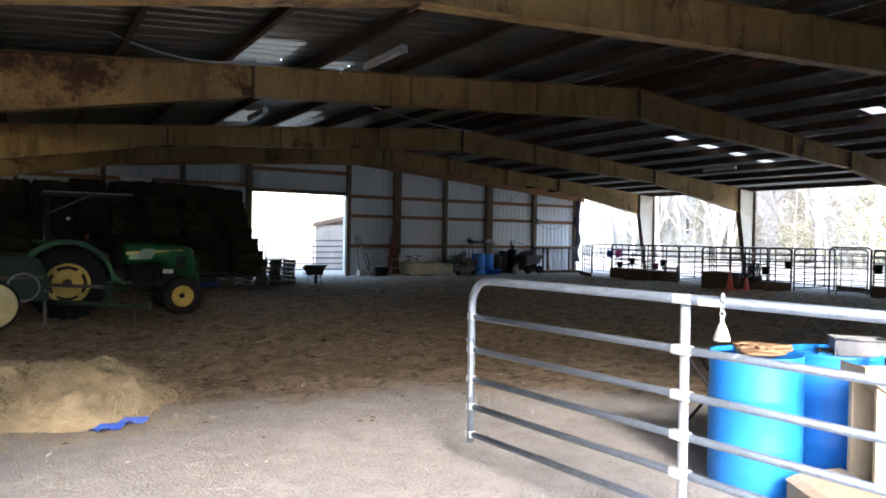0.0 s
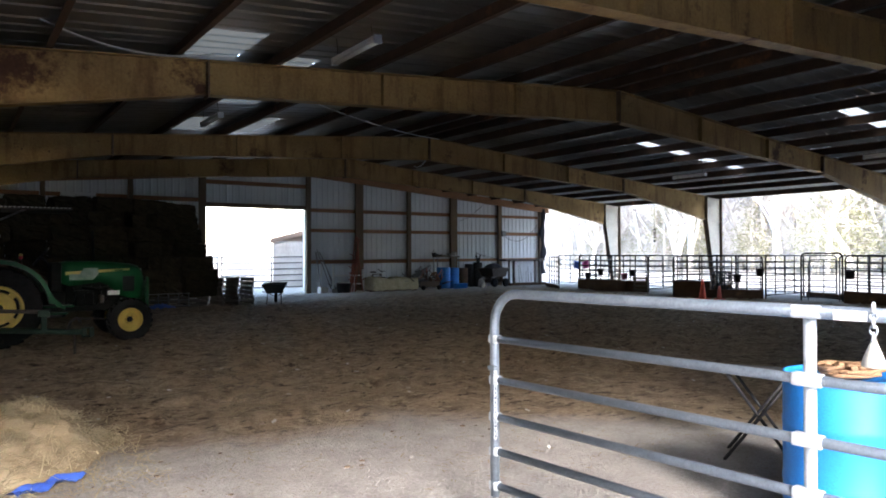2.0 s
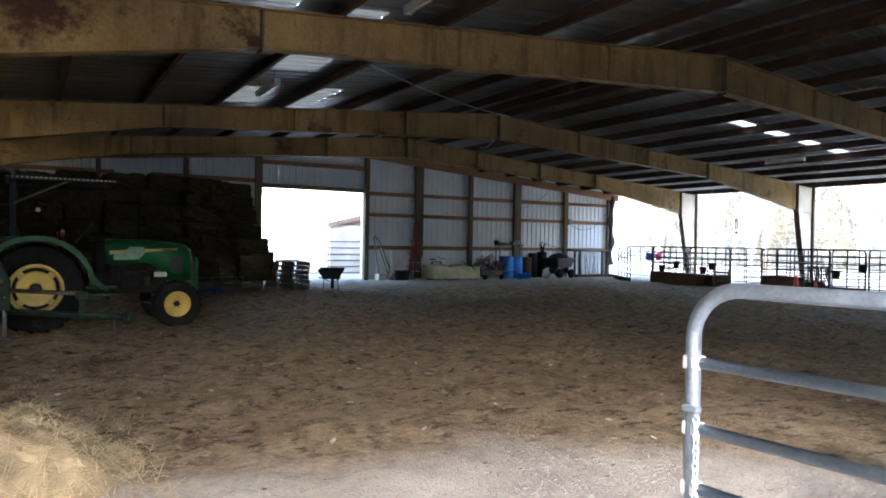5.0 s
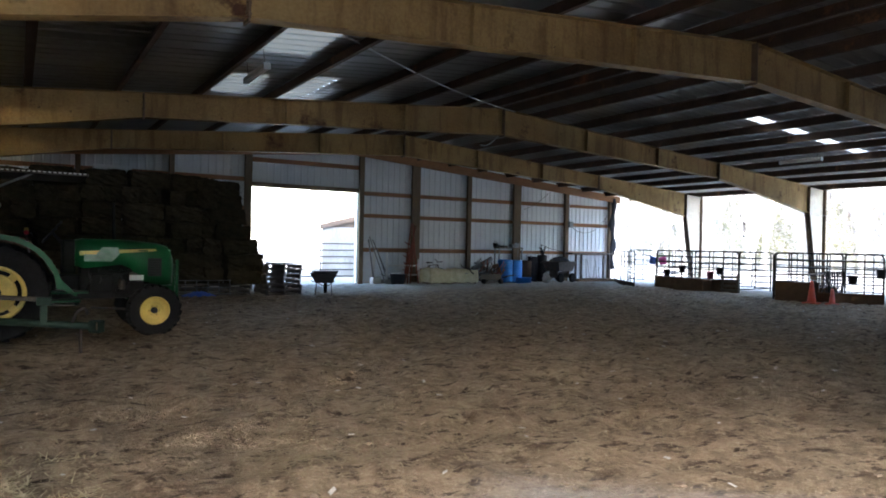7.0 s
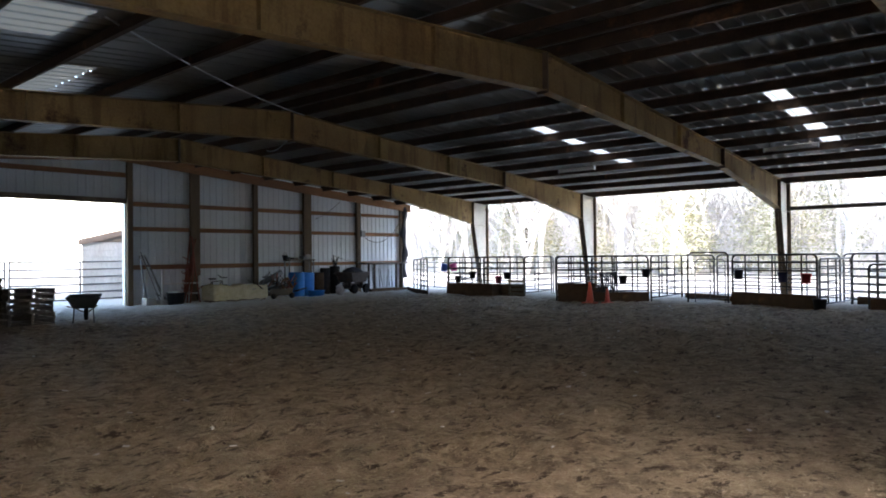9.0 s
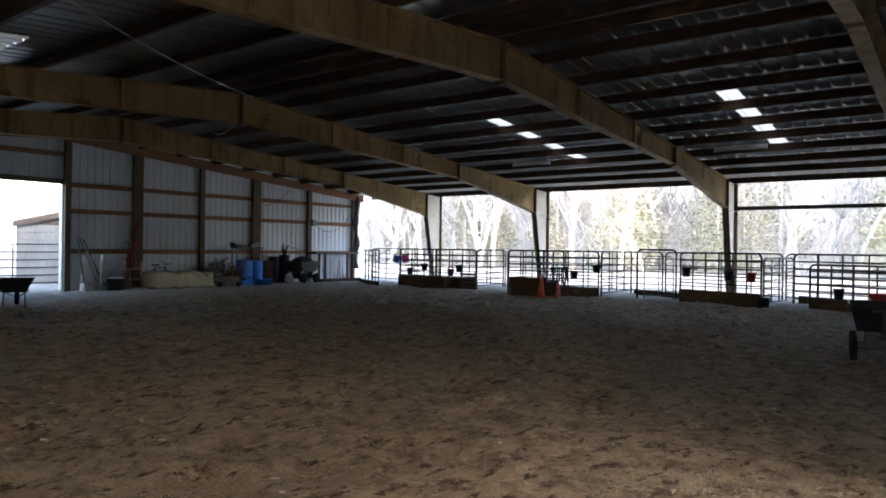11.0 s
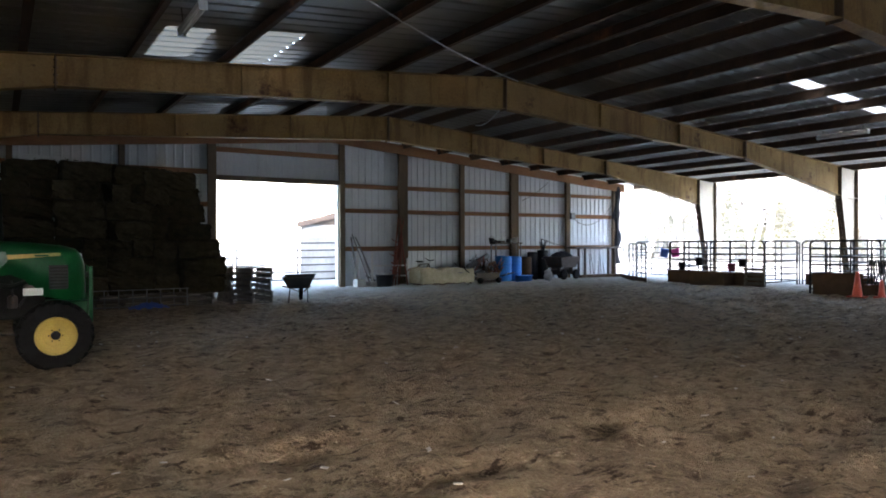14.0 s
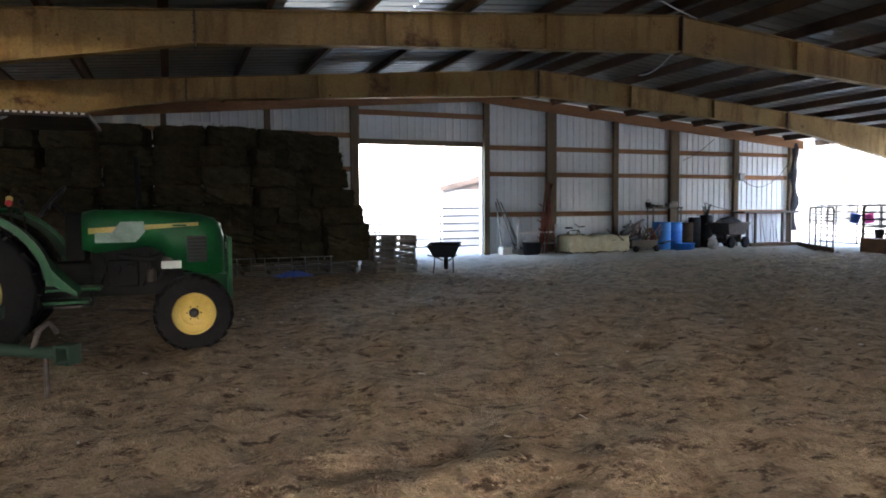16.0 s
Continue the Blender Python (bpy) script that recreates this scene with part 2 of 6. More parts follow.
def ground_material():
    m, nt, b = material("dry_dirt_and_bedding", 0.95)
    tc = nt.nodes.new("ShaderNodeTexCoord")
    sep = nt.nodes.new("ShaderNodeSeparateXYZ")
    nt.links.new(tc.outputs["Object"], sep.inputs[0])
    big, mid, fine = tex_noise(nt, 0.45, 5, 0.62), tex_noise(nt, 3.2, 6, 0.68), tex_noise(nt, 38, 3, 0.7)
    col = mix(nt, ramp(nt, mid, 0.34, 0.66), (0.116, 0.080, 0.051), (0.285, 0.216, 0.146))
    col = mix(nt, ramp(nt, big, 0.36, 0.74), col, mix(nt, ramp(nt, mid, 0.36, 0.62), (0.132, 0.095, 0.060), (0.325, 0.25, 0.165)))
    col = mix(nt, ramp(nt, tex_noise(nt, 4.6, 5, 0.66, (0.8, 0.8, 1)), 0.57, 0.68), col, (0.07, 0.048, 0.032))
    col = mix(nt, ramp(nt, tex_noise(nt, 2.3, 6, 0.72), 0.58, 0.72), col, (0.31, 0.25, 0.17))
    col = mix(nt, ramp(nt, tex_noise(nt, 6.5, 5, 0.7), 0.51, 0.60), col, (0.30, 0.235, 0.155))
    col = mix(nt, ramp(nt, tex_noise(nt, 6.2, 5, 0.72, (0.7, 1.3, 1)), 0.55, 0.63), col, (0.062, 0.042, 0.028))
    col = mix(nt, ramp(nt, tex_noise(nt, 17, 4, 0.75), 0.62, 0.70), col, (0.42, 0.35, 0.25))
    # pale apron at the entry: the pool of light put into colour, edge uneven
    edge = nt.nodes.new("ShaderNodeMath")
    edge.operation = "MULTIPLY_ADD"
    edge.inputs[1].default_value, edge.inputs[2].default_value = 1.8, -0.9
    nt.links.new(big, edge.inputs[0])
    addy = nt.nodes.new("ShaderNodeMath")
    addy.operation = "ADD"
    nt.links.new(sep.outputs["Y"], addy.inputs[0])
    nt.links.new(edge.outputs[0], addy.inputs[1])
    taper = nt.nodes.new("ShaderNodeMapRange")
    taper.inputs["From Min"].default_value, taper.inputs["From Max"].default_value = 4.0, 8.0
    taper.inputs["To Min"].default_value, taper.inputs["To Max"].default_value = 0.0, 4.0
    nt.links.new(sep.outputs["X"], taper.inputs["Value"])
    shifted = nt.nodes.new("ShaderNodeMath")
    shifted.operation = "ADD"
    nt.links.new(addy.outputs[0], shifted.inputs[0])
    nt.links.new(taper.outputs[0], shifted.inputs[1])
    mr = nt.nodes.new("ShaderNodeMapRange")
    mr.interpolation_type = "SMOOTHSTEP"
    mr.inputs["From Min"].default_value, mr.inputs["From Max"].default_value = 6.1, 7.4
    mr.inputs["To Min"].default_value, mr.inputs["To Max"].default_value = 1.0, 0.0
    nt.links.new(shifted.outputs[0], mr.inputs["Value"])
    pale = mix(nt, ramp(nt, mid, 0.3, 0.7), (0.30, 0.28, 0.26), (0.42, 0.40, 0.37))
    pale = mix(nt, ramp(nt, tex_noise(nt, 9, 4, 0.7), 0.64, 0.72), pale, (0.26, 0.22, 0.17))
    col = mix(nt, mr.outputs[0], col, pale)
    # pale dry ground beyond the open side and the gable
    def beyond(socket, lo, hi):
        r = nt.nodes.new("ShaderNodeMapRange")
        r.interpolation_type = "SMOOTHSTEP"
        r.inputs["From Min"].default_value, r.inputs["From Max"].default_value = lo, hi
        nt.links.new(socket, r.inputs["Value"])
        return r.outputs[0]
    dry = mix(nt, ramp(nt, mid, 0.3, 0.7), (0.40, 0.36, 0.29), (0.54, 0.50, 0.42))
    # fades in indoors already: daylight from the openings put into the floor colour
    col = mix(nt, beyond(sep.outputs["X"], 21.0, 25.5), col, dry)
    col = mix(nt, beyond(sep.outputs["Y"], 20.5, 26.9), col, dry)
    col = mix(nt, 0.4, col, ramp(nt, fine, 0.3, 0.7, (0.3,) * 3, (0.95,) * 3), "SOFT_LIGHT")
    nt.links.new(col, b.inputs["Base Color"])
    b.inputs["Specular IOR Level"].default_value = 0.15
    h = nt.nodes.new("ShaderNodeMath")
    h.operation = "ADD"
    nt.links.new(mid, h.inputs[0])
    nt.links.new(fine, h.inputs[1])
    bump(nt, b, h.outputs[0], 1.0, 0.07)
    return m


M_GROUND = ground_material()


def skylight_material(name, tint):
    m, nt, b = material(name, 0.5)
    tr = nt.nodes.new("ShaderNodeBsdfTranslucent")
    tr.inputs[0].default_value = (*tint, 1)
    mx = nt.nodes.new("ShaderNodeMixShader")
    mx.inputs[0].default_value = 0.6
    b.inputs["Base Color"].default_value = (0.6, 0.6, 0.55, 1)
    nt.links.new(b.outputs[0], mx.inputs[1])
    nt.links.new(tr.outputs[0], mx.inputs[2])
    nt.links.new(mx.outputs[0], nt.nodes["Material Output"].inputs[0])
    return m


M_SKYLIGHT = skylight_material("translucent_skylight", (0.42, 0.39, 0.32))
# much lower translucency, for the cells of the left slope
M_SKYLIGHT_DIM = skylight_material("dim_skylight", (0.045, 0.044, 0.036))


# ---- mesh tools ----
class Shape:
    """Collects vertices and faces of one part."""

    def __init__(self):
        self.v, self.f, self.smooth = [], [], []

    def quad(self, *p, smooth=False):
        n = len(self.v)
        self.v += [tuple(q) for q in p]
        self.f.append(tuple(range(n, n + len(p))))
        self.smooth.append(smooth)
        return self

    def box(self, x0, x1, y0, y1, z0, z1, m=None):
        n = len(self.v)
        pts = [(x, y, z) for z in (z0, z1) for y in (y0, y1) for x in (x0, x1)]
        self.v += [tuple(m @ Vector(p)) for p in pts] if m else pts
        for f in ((0, 2, 3, 1), (4, 5, 7, 6), (0, 1, 5, 4), (1, 3, 7, 5), (3, 2, 6, 7), (2, 0, 4, 6)):
            self.f.append(tuple(n + i for i in f))
            self.smooth.append(False)
        return self

    def soft_box(self, x0, x1, y0, y1, z0, z1, r=0.02, m=None):
        bm = bmesh.new()
        bmesh.ops.create_cube(bm, size=1)
        for v in bm.verts:
            v.co = Vector((x0 + (v.co.x + 0.5) * (x1 - x0), y0 + (v.co.y + 0.5) * (y1 - y0), z0 + (v.co.z + 0.5) * (z1 - z0)))
        bmesh.ops.bevel(bm, geom=bm.edges[:] , offset=r, segments=2, affect="EDGES", profile=0.6)
        return self.take(bm, m)

    def take(self, bm, m=None, smooth=False):
        n = len(self.v)
        bm.verts.index_update()
        self.v += [tuple(m @ v.co) if m else tuple(v.co) for v in bm.verts]
        for f in bm.faces:
            self.f.append(tuple(n + v.index for v in f.verts))
            self.smooth.append(smooth)
        bm.free()
        return self

    def tube(self, pts, r, seg=8, closed=False, r_end=None):
        pts = [Vector(p) for p in pts]
        rings, k = [], len(pts)
        up = Vector((0.13, 0.21, 0.97))
        for i, p in enumerate(pts):
            a, c = (pts[i - 1], pts[(i + 1) % k]) if closed or 0 < i < k - 1 else ((pts[0], pts[1]) if i == 0 else (pts[-2], pts[-1]))
            d = (c - a).normalized()
            u = d.cross(up)
            if u.length < 0.2:
                u = d.cross(Vector((1, 0, 0)))
            u.normalize()
            w = u.cross(d)
            rr = r if r_end is None else r + (r_end - r) * i / (k - 1)
            n = len(self.v)
            self.v += [tuple(p + rr * (math.cos(t) * u + math.sin(t) * w)) for t in (2 * math.pi * j / seg for j in range(seg))]
            rings.append(n)
        for i in range(k if closed else k - 1):
            a, c = rings[i], rings[(i + 1) % k]
            for j in range(seg):
                self.f.append((a + j, a + (j + 1) % seg, c + (j + 1) % seg, c + j))
                self.smooth.append(True)
        if not closed:
            self.f += [tuple(reversed(range(rings[0], rings[0] + seg))), tuple(range(rings[-1], rings[-1] + seg))]
            self.smooth += [False, False]
        return self

    def lathe(self, profile, seg=24, m=None, close=True):
        """Turns (radius, height) pairs round the z axis."""
        n0 = len(self.v)
        for r, z in profile:
            for j in range(seg):
                t = 2 * math.pi * j / seg
                p = Vector((r * math.cos(t), r * math.sin(t), z))
                self.v.append(tuple(m @ p) if m else tuple(p))
        for i in range(len(profile) - 1):
            for j in range(seg):
                a, c = n0 + i * seg, n0 + (i + 1) * seg
                self.f.append((a + j, a + (j + 1) % seg, c + (j + 1) % seg, c + j))
                self.smooth.append(True)
        if close:
            self.f += [tuple(reversed(range(n0, n0 + seg))), tuple(range(n0 + (len(profile) - 1) * seg, n0 + len(profile) * seg))]
            self.smooth += [False, False]
        return self

    def extrude(self, outline, depth_vec, m=None):
        """A closed outline of 3D points pushed along a vector."""
        n, k = len(self.v), len(outline)
        d = Vector(depth_vec)
        pts = [Vector(p) for p in outline] + [Vector(p) + d for p in outline]
        self.v += [tuple(m @ p) if m else tuple(p) for p in pts]
        self.f += [tuple(range(n, n + k)), tuple(reversed(range(n + k, n + 2 * k)))]
        self.f += [(n + i, n + k + i, n + k + (i + 1) % k, n + (i + 1) % k) for i in range(k)]
        self.smooth += [False] * (k + 2)
        return self

    def mesh(self, name, mat):
        me = bpy.data.meshes.new(name)
        me.from_pydata(self.v, [], self.f)
        me.polygons.foreach_set("use_smooth", self.smooth)
        me.materials.append(mat)
        bm = bmesh.new()
        bm.from_mesh(me)
        bmesh.ops.recalc_face_normals(bm, faces=bm.faces[:])
        bm.to_mesh(me)
        bm.free()
        return me


def part(name, shape, mat, parent=None, label="", at=None):
    ob = new(name, shape if isinstance(shape, bpy.types.Mesh) else shape.mesh(name, mat))
    ob.parent = parent
    if at is not None:
        ob.matrix_basis = at
    if label:
        ob["label"] = label
    return ob


def thing(name, label, category, m=None, group="", kind=""):
    ob = new(name)
    ob.empty_display_size = 0.1
    if m is not None:
        ob.matrix_basis = m
    return tagged(ob, label, category, group, kind)


def solid(name, shape, mat, label, category="", group="", kind="", m=None):
    """A thing that is one mesh."""
    ob = part(name, shape, mat)
    if m is not None:
        ob.matrix_basis = m
    return tagged(ob, label, category, group, kind)


def struct(name, shape, mat, label="", parent=None):
    ob = part(name, shape, mat, parent)
    return tagged(ob, label, "", "", "structure")


def arc(c, r, a0, a1, n, ax, ay):
    """Points on an arc round c in the plane of the unit vectors ax and ay (degrees)."""
    c, ax, ay = Vector(c), Vector(ax), Vector(ay)
    return [c + r * (math.cos(radians(a0 + (a1 - a0) * i / n)) * ax + math.sin(radians(a0 + (a1 - a0) * i / n)) * ay) for i in range(n + 1)]


rng = random.Random(7)
X, Y, Z = Vector((1, 0, 0)), Vector((0, 1, 0)), Vector((0, 0, 1))

# ---- ground ----
LATTICES = {}


def lattice(seed, n=64):
    if seed not in LATTICES:
        LATTICES[seed] = np.random.RandomState(seed).rand(n, n)
    return LATTICES[seed]


def value_noise(x, y, scale, seed):
    g = lattice(seed)
    n = g.shape[0]
    u, v = x / scale, y / scale
    i, j = np.floor(u).astype(int), np.floor(v).astype(int)
    fu, fv = u - i, v - j
    fu, fv = fu * fu * (3 - 2 * fu), fv * fv * (3 - 2 * fv)
    a, b = g[i % n, j % n], g[(i + 1) % n, j % n]
    c, d = g[i % n, (j + 1) % n], g[(i + 1) % n, (j + 1) % n]
    return (a * (1 - fu) + b * fu) * (1 - fv) + (c * (1 - fu) + d * fu) * fv - 0.5


def ground_height(x, y):
    x, y = np.asarray(x, float), np.asarray(y, float)
    rough = np.clip((y - 5.8) / 2.0, 0.15, 1.0) * np.clip((27.5 - y) / 1.5, 0.2, 1.0) * np.clip((23.5 - x) / 2.0, 0.3, 1.0)
    h = 0.085 * value_noise(x, y, 0.30, 1) + 0.016 * value_noise(x, y, 0.85, 2) + 0.055 * value_noise(x, y, 0.17, 3)
    pits = np.clip(value_noise(x * 0.8, y, 0.33, 5) - 0.17, 0, 1) * -0.22
    return (h + pits) * rough + 0.012 * value_noise(x, y, 4.0, 4) * np.clip(rough, 0.3, 1)


def build_ground():
    far = [-900, -400, -150, -60, -25, -10]
    xs = np.array(far + list(np.arange(-3, 0, 0.4)) + list(np.arange(0, 26.5, 0.105)) + [28, 31, 36, 45, 60, 90, 150, 400, 900])
    ys = np.array(far + list(np.arange(-5, 3, 0.4)) + list(np.arange(3, 27.6, 0.105)) + [29, 32, 37, 45, 60, 90, 150, 400, 900])
    gx, gy = np.meshgrid(xs, ys, indexing="ij")
    gz = ground_height(gx, gy)
    gz[(gx < -4) | (gx > 40) | (gy < -6) | (gy > 40)] = 0
    v = np.stack([gx, gy, gz], -1).reshape(-1, 3)
    nx, ny = len(xs), len(ys)
    i, j = np.meshgrid(np.arange(nx - 1), np.arange(ny - 1), indexing="ij")
    a = (i * ny + j).ravel()
    f = np.stack([a, a + ny, a + ny + 1, a + 1], -1)
    me = bpy.data.meshes.new("ground")
    me.from_pydata(v.tolist(), [], f.tolist())
    me.polygons.foreach_set("use_smooth", [True] * len(f))
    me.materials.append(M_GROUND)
    return tagged(new("ground", me), "trampled brown dirt with straw and a pale apron, daylight put into its colour", "ground", "", "structure")


build_ground()

# ---- roof ----
PURLINS_L = [-1.35, 0.06, 1.49, 2.93, 4.34, 5.80, 7.40, 8.88, 10.29, 11.21]
PURLINS_R = [11.85] + [12.77 + 1.385 * k for k in range(0, 9)]
# translucent cells: x0, x1, y0, y1
SKYLIGHTS = [(16.2, 21.6, 13.6, 13.97), (16.2, 21.6, 8.1, 8.5), (4.5, 5.42, 13.0, 14.4), (5.85, 6.65, 16.0, 18.3),
             (3.02, 3.87, 9.7, 11.0), (4.62, 5.3, 16.12, 17.9), (4.45, 5.1, 10.75, 12.0)]


def roof_sheet(x0, x1, y0, y1, shape):
    """Ribbed sheet: ribs run up the slope, one every 0.3 m."""
    za, zb = rafter_top(x0) + PURLIN, rafter_top(x1) + PURLIN
    y = y0
    pts = []
    while y < y1 - 1e-6:
        for dy, dz in ((0.0, 0.0), (0.22, 0.0), (0.24, 0.022), (0.28, 0.022), (0.30, 0.0)):
            if y + dy <= y1:
                pts.append((y + dy, dz))
        y += 0.30
    if pts[-1][0] < y1:
        pts.append((y1, 0.0))
    n = len(shape.v)
    for yy, dz in pts:
        shape.v += [(x0, yy, za + dz), (x1, yy, zb + dz)]
    for i in range(len(pts) - 1):
        a = n + 2 * i
        shape.f.append((a, a + 1, a + 3, a + 2))
        shape.smooth.append(False)


def pierced_sheet(x0, x1, y0, y1, shape):
    """The same sheet with small worn screw holes along the purlins, at some of the ribs."""
    lines = [x for x in PURLINS_R if x > 15 and x0 + 0.05 < x - 0.04 < x1 - 0.05]
    x = x0
    for p in lines:
        roof_sheet(x, p - 0.044, y0, y1, shape)
        n = len(shape.f)
        roof_sheet(p - 0.044, p - 0.040, y0, y1, shape)
        keep = [f for i, f in enumerate(shape.f[n:]) if i % 5 != 2 or rng.random() < 0.88]
        del shape.f[n:], shape.smooth[n:]
        shape.f += keep
        shape.smooth += [False] * len(keep)
        x = p - 0.040
    roof_sheet(x, x1, y0, y1, shape)


def build_roof():
    left, right = Shape(), Shape()
    for side, lo, hi, shape in ((0, EAVE_L - 0.3, RIDGE_X, left), (1, RIDGE_X, EAVE_R + 0.35, right)):
        cuts = sorted({NEAR_Y, GABLE_Y + 0.25, *[c for s in SKYLIGHTS if lo < s[0] < hi for c in s[2:]]})
        for y0, y1 in zip(cuts, cuts[1:]):
            holes = sorted((s[0], s[1]) for s in SKYLIGHTS if lo < s[0] < hi and s[2] <= y0 and s[3] >= y1)
            x = lo
            for a, b in holes + [(hi, hi)]:
                if a > x and side and y0 < 10.5:
                    pierced_sheet(x, a, y0, y1, shape)
                elif a > x:
                    roof_sheet(x, a, y0, y1, shape)
                x = b
    struct("ceiling_left_slope", left, M_ROOF, "dull galvanised ribbed roof sheeting seen from below")
    struct("ceiling_right_slope", right, M_ROOF, "dull galvanised ribbed roof sheeting seen from below")
    cap = Shape()
    cap.box(EAVE_L - 0.3, EAVE_L - 0.28, NEAR_Y, GABLE_Y + 0.25, 3.6, 3.8)
    zr = rafter_top(RIDGE_X) + PURLIN
    drop = zr - (rafter_top(RIDGE_X - 0.25) + PURLIN)
    ridge = Shape().extrude([(RIDGE_X - 0.25, NEAR_Y, zr - drop + 0.028), (RIDGE_X, NEAR_Y, zr + 0.028), (RIDGE_X + 0.25, NEAR_Y, zr - drop + 0.028), (RIDGE_X, NEAR_Y, zr + 0.045)], (0, GABLE_Y + 0.25 - NEAR_Y, 0))
    struct("trim_ridge_cap", ridge, M_ROOF, "galvanised ridge capping over the roof sheets")
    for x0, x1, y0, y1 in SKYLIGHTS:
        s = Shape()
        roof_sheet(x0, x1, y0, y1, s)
        solid("skylight", s, M_SKYLIGHT if x0 > RIDGE_X else M_SKYLIGHT_DIM, "pale translucent ribbed skylight panel in the roof", "skylight", "roof skylights", "structure")


build_roof()


def build_purlins():
    """Z-section rails that carry the sheeting."""
    for x in PURLINS_L + PURLINS_R + [EAVE_R - 0.08]:
        s = Shape()
        z0 = rafter_top(x)
        out = 1 if x > RIDGE_X else -1
        y0, y1 = NEAR_Y + 0.05, GABLE_Y - 0.16
        s.box(x - 0.006, x + 0.006, y0, y1, z0 + 0.004, z0 + PURLIN - 0.012)
        s.box(min(x, x + out * 0.07), max(x, x + out * 0.07), y0, y1, z0 + 0.002, z0 + 0.012)
        s.box(min(x, x - out * 0.07), max(x, x - out * 0.07), y0, y1, z0 + PURLIN - 0.022, z0 + PURLIN - 0.012)
        tagged(part("purlin", s, M_PURLIN), "dark rust-brown steel purlin under the roof sheeting", "purlin", "roof purlins", "structure")


build_purlins()

# ---- rigid frames ----
# half rafter seen from the ridge out: distance from ridge, depth of the web
STATIONS = [(0.0, 0.64), (8.205, 0.46), (13.04, 0.92)]


def web_segment(d0, h0, d1, h1, out, y, flange=0.20):
    """One tapered I-section length of a rafter in the plane y."""
    s = Shape()
    xa, xb = RIDGE_X + out * d0, RIDGE_X + out * d1
    ta, tb = rafter_top(xa), rafter_top(xb)
    s.extrude([(xa, y - 0.006, ta - 0.008), (xb, y - 0.006, tb - 0.008), (xb, y - 0.006, tb - h1 + 0.01), (xa, y - 0.006, ta - h0 + 0.01)], (0, 0.012, 0))
    for za, zb in ((ta - 0.012, tb - 0.012), (ta - h0, tb - h1)):
        s.extrude([(xa, y - flange / 2, za), (xb, y - flange / 2, zb), (xb, y - flange / 2, zb + 0.012), (xa, y - flange / 2, za + 0.012)], (0, flange, 0))
    return s


def build_frame(key):
    y = FRAME_Y[key]
    f = thing("rigid_frame", "tapered steel portal frame with tan paint, rust stains and bolted splices", "steel frame", None, "portal frames", "structure")
    for out in (-1, 1):
        for (d0, h0), (d1, h1) in zip(STATIONS, STATIONS[1:]):
            rusty = out < 0 and d0 > 1 and key in "CD"
            part("rafter", web_segment(d0 + 0.012, h0, d1 - 0.012, h1, out, y), M_BEAM_RUST if rusty else M_BEAM, f, "heavily rusted tan rafter length" if rusty else "")
        # web stiffeners
        for d in (2.75, 5.5):
            x = RIDGE_X + out * d
            h = 0.64 + (0.46 - 0.64) * d / 8.205
            part("stiffener", Shape().box(x - 0.004, x + 0.004, y - 0.09, y + 0.09, rafter_top(x) - h + 0.012, rafter_top(x) - 0.012), M_BEAM, f)
        x = RIDGE_X + out * 8.205
        p = Shape().box(x - 0.011, x + 0.011, y - 0.105, y + 0.105, rafter_top(x) - 0.50, rafter_top(x) - 0.005)
        for k in range(4):
            for dy in (-0.06, 0.06):
                p.tube([(x - 0.03, y + dy, rafter_top(x) - 0.08 - 0.11 * k), (x + 0.03, y + dy, rafter_top(x) - 0.08 - 0.11 * k)], 0.012, 6)
        part("splice_plate", p, M_PLATE, f, "dark bolted splice plate")
        # tapered column: inner flange leans, outer flange upright
        xo, xi, xf = RIDGE_X + out * 14.0, RIDGE_X + out * 13.05, RIDGE_X + out * 13.62
        zt, zk = rafter_top(xo), 2.76
        c = Shape()
        c.extrude([(xi, y - 0.006, zk), (xo, y - 0.006, zk), (xo, y - 0.006, -0.05), (xf, y - 0.006, -0.05)], (0, 0.012, 0))
        c.extrude([(xi, y - 0.006, zk), (xi, y - 0.006, rafter_top(xi) - 0.01), (xo, y - 0.006, zt - 0.01), (xo, y - 0.006, zk)], (0, 0.012, 0))
        part("column_web", c, M_COLUMN, f, "pale painted column web")
        fl = Shape()
        fl.box(xo - 0.007, xo + 0.007, y - 0.12, y + 0.12, -0.05, zt)
        part("outer_flange", fl, M_PLATE, f)
        fl = Shape()
        fl.extrude([(xi, y - 0.1, zk), (xi + out * 0.014, y - 0.1, zk), (xf + out * 0.014, y - 0.1, -0.05), (xf, y - 0.1, -0.05)], (0, 0.2, 0))
        part("inner_flange", fl, M_PLATE, f)
        fl = Shape().box(xi - 0.007, xi + 0.007, y - 0.1, y + 0.1, zk, rafter_top(xi) - 0.005)
        part("knee_plate", fl, M_PLATE, f, "dark knee splice plate")
        part("knee_stiffener", Shape().box(min(xi, xo), max(xi, xo), y - 0.1, y + 0.1, zk - 0.006, zk + 0.006), M_COLUMN, f)
    x = RIDGE_X
    p = Shape().box(x - 0.011, x + 0.011, y - 0.11, y + 0.11, rafter_top(x) - 0.68, rafter_top(x) - 0.004)
    for k in range(5):
        for dy in (-0.06, 0.06):
            p.tube([(x - 0.03, y + dy, rafter_top(x) - 0.08 - 0.13 * k), (x + 0.03, y + dy, rafter_top(x) - 0.08 - 0.13 * k)], 0.012, 6)
    part("ridge_plate", p, M_PLATE, f, "dark bolted ridge splice plate")


for key in FRAME_Y:
    build_frame(key)

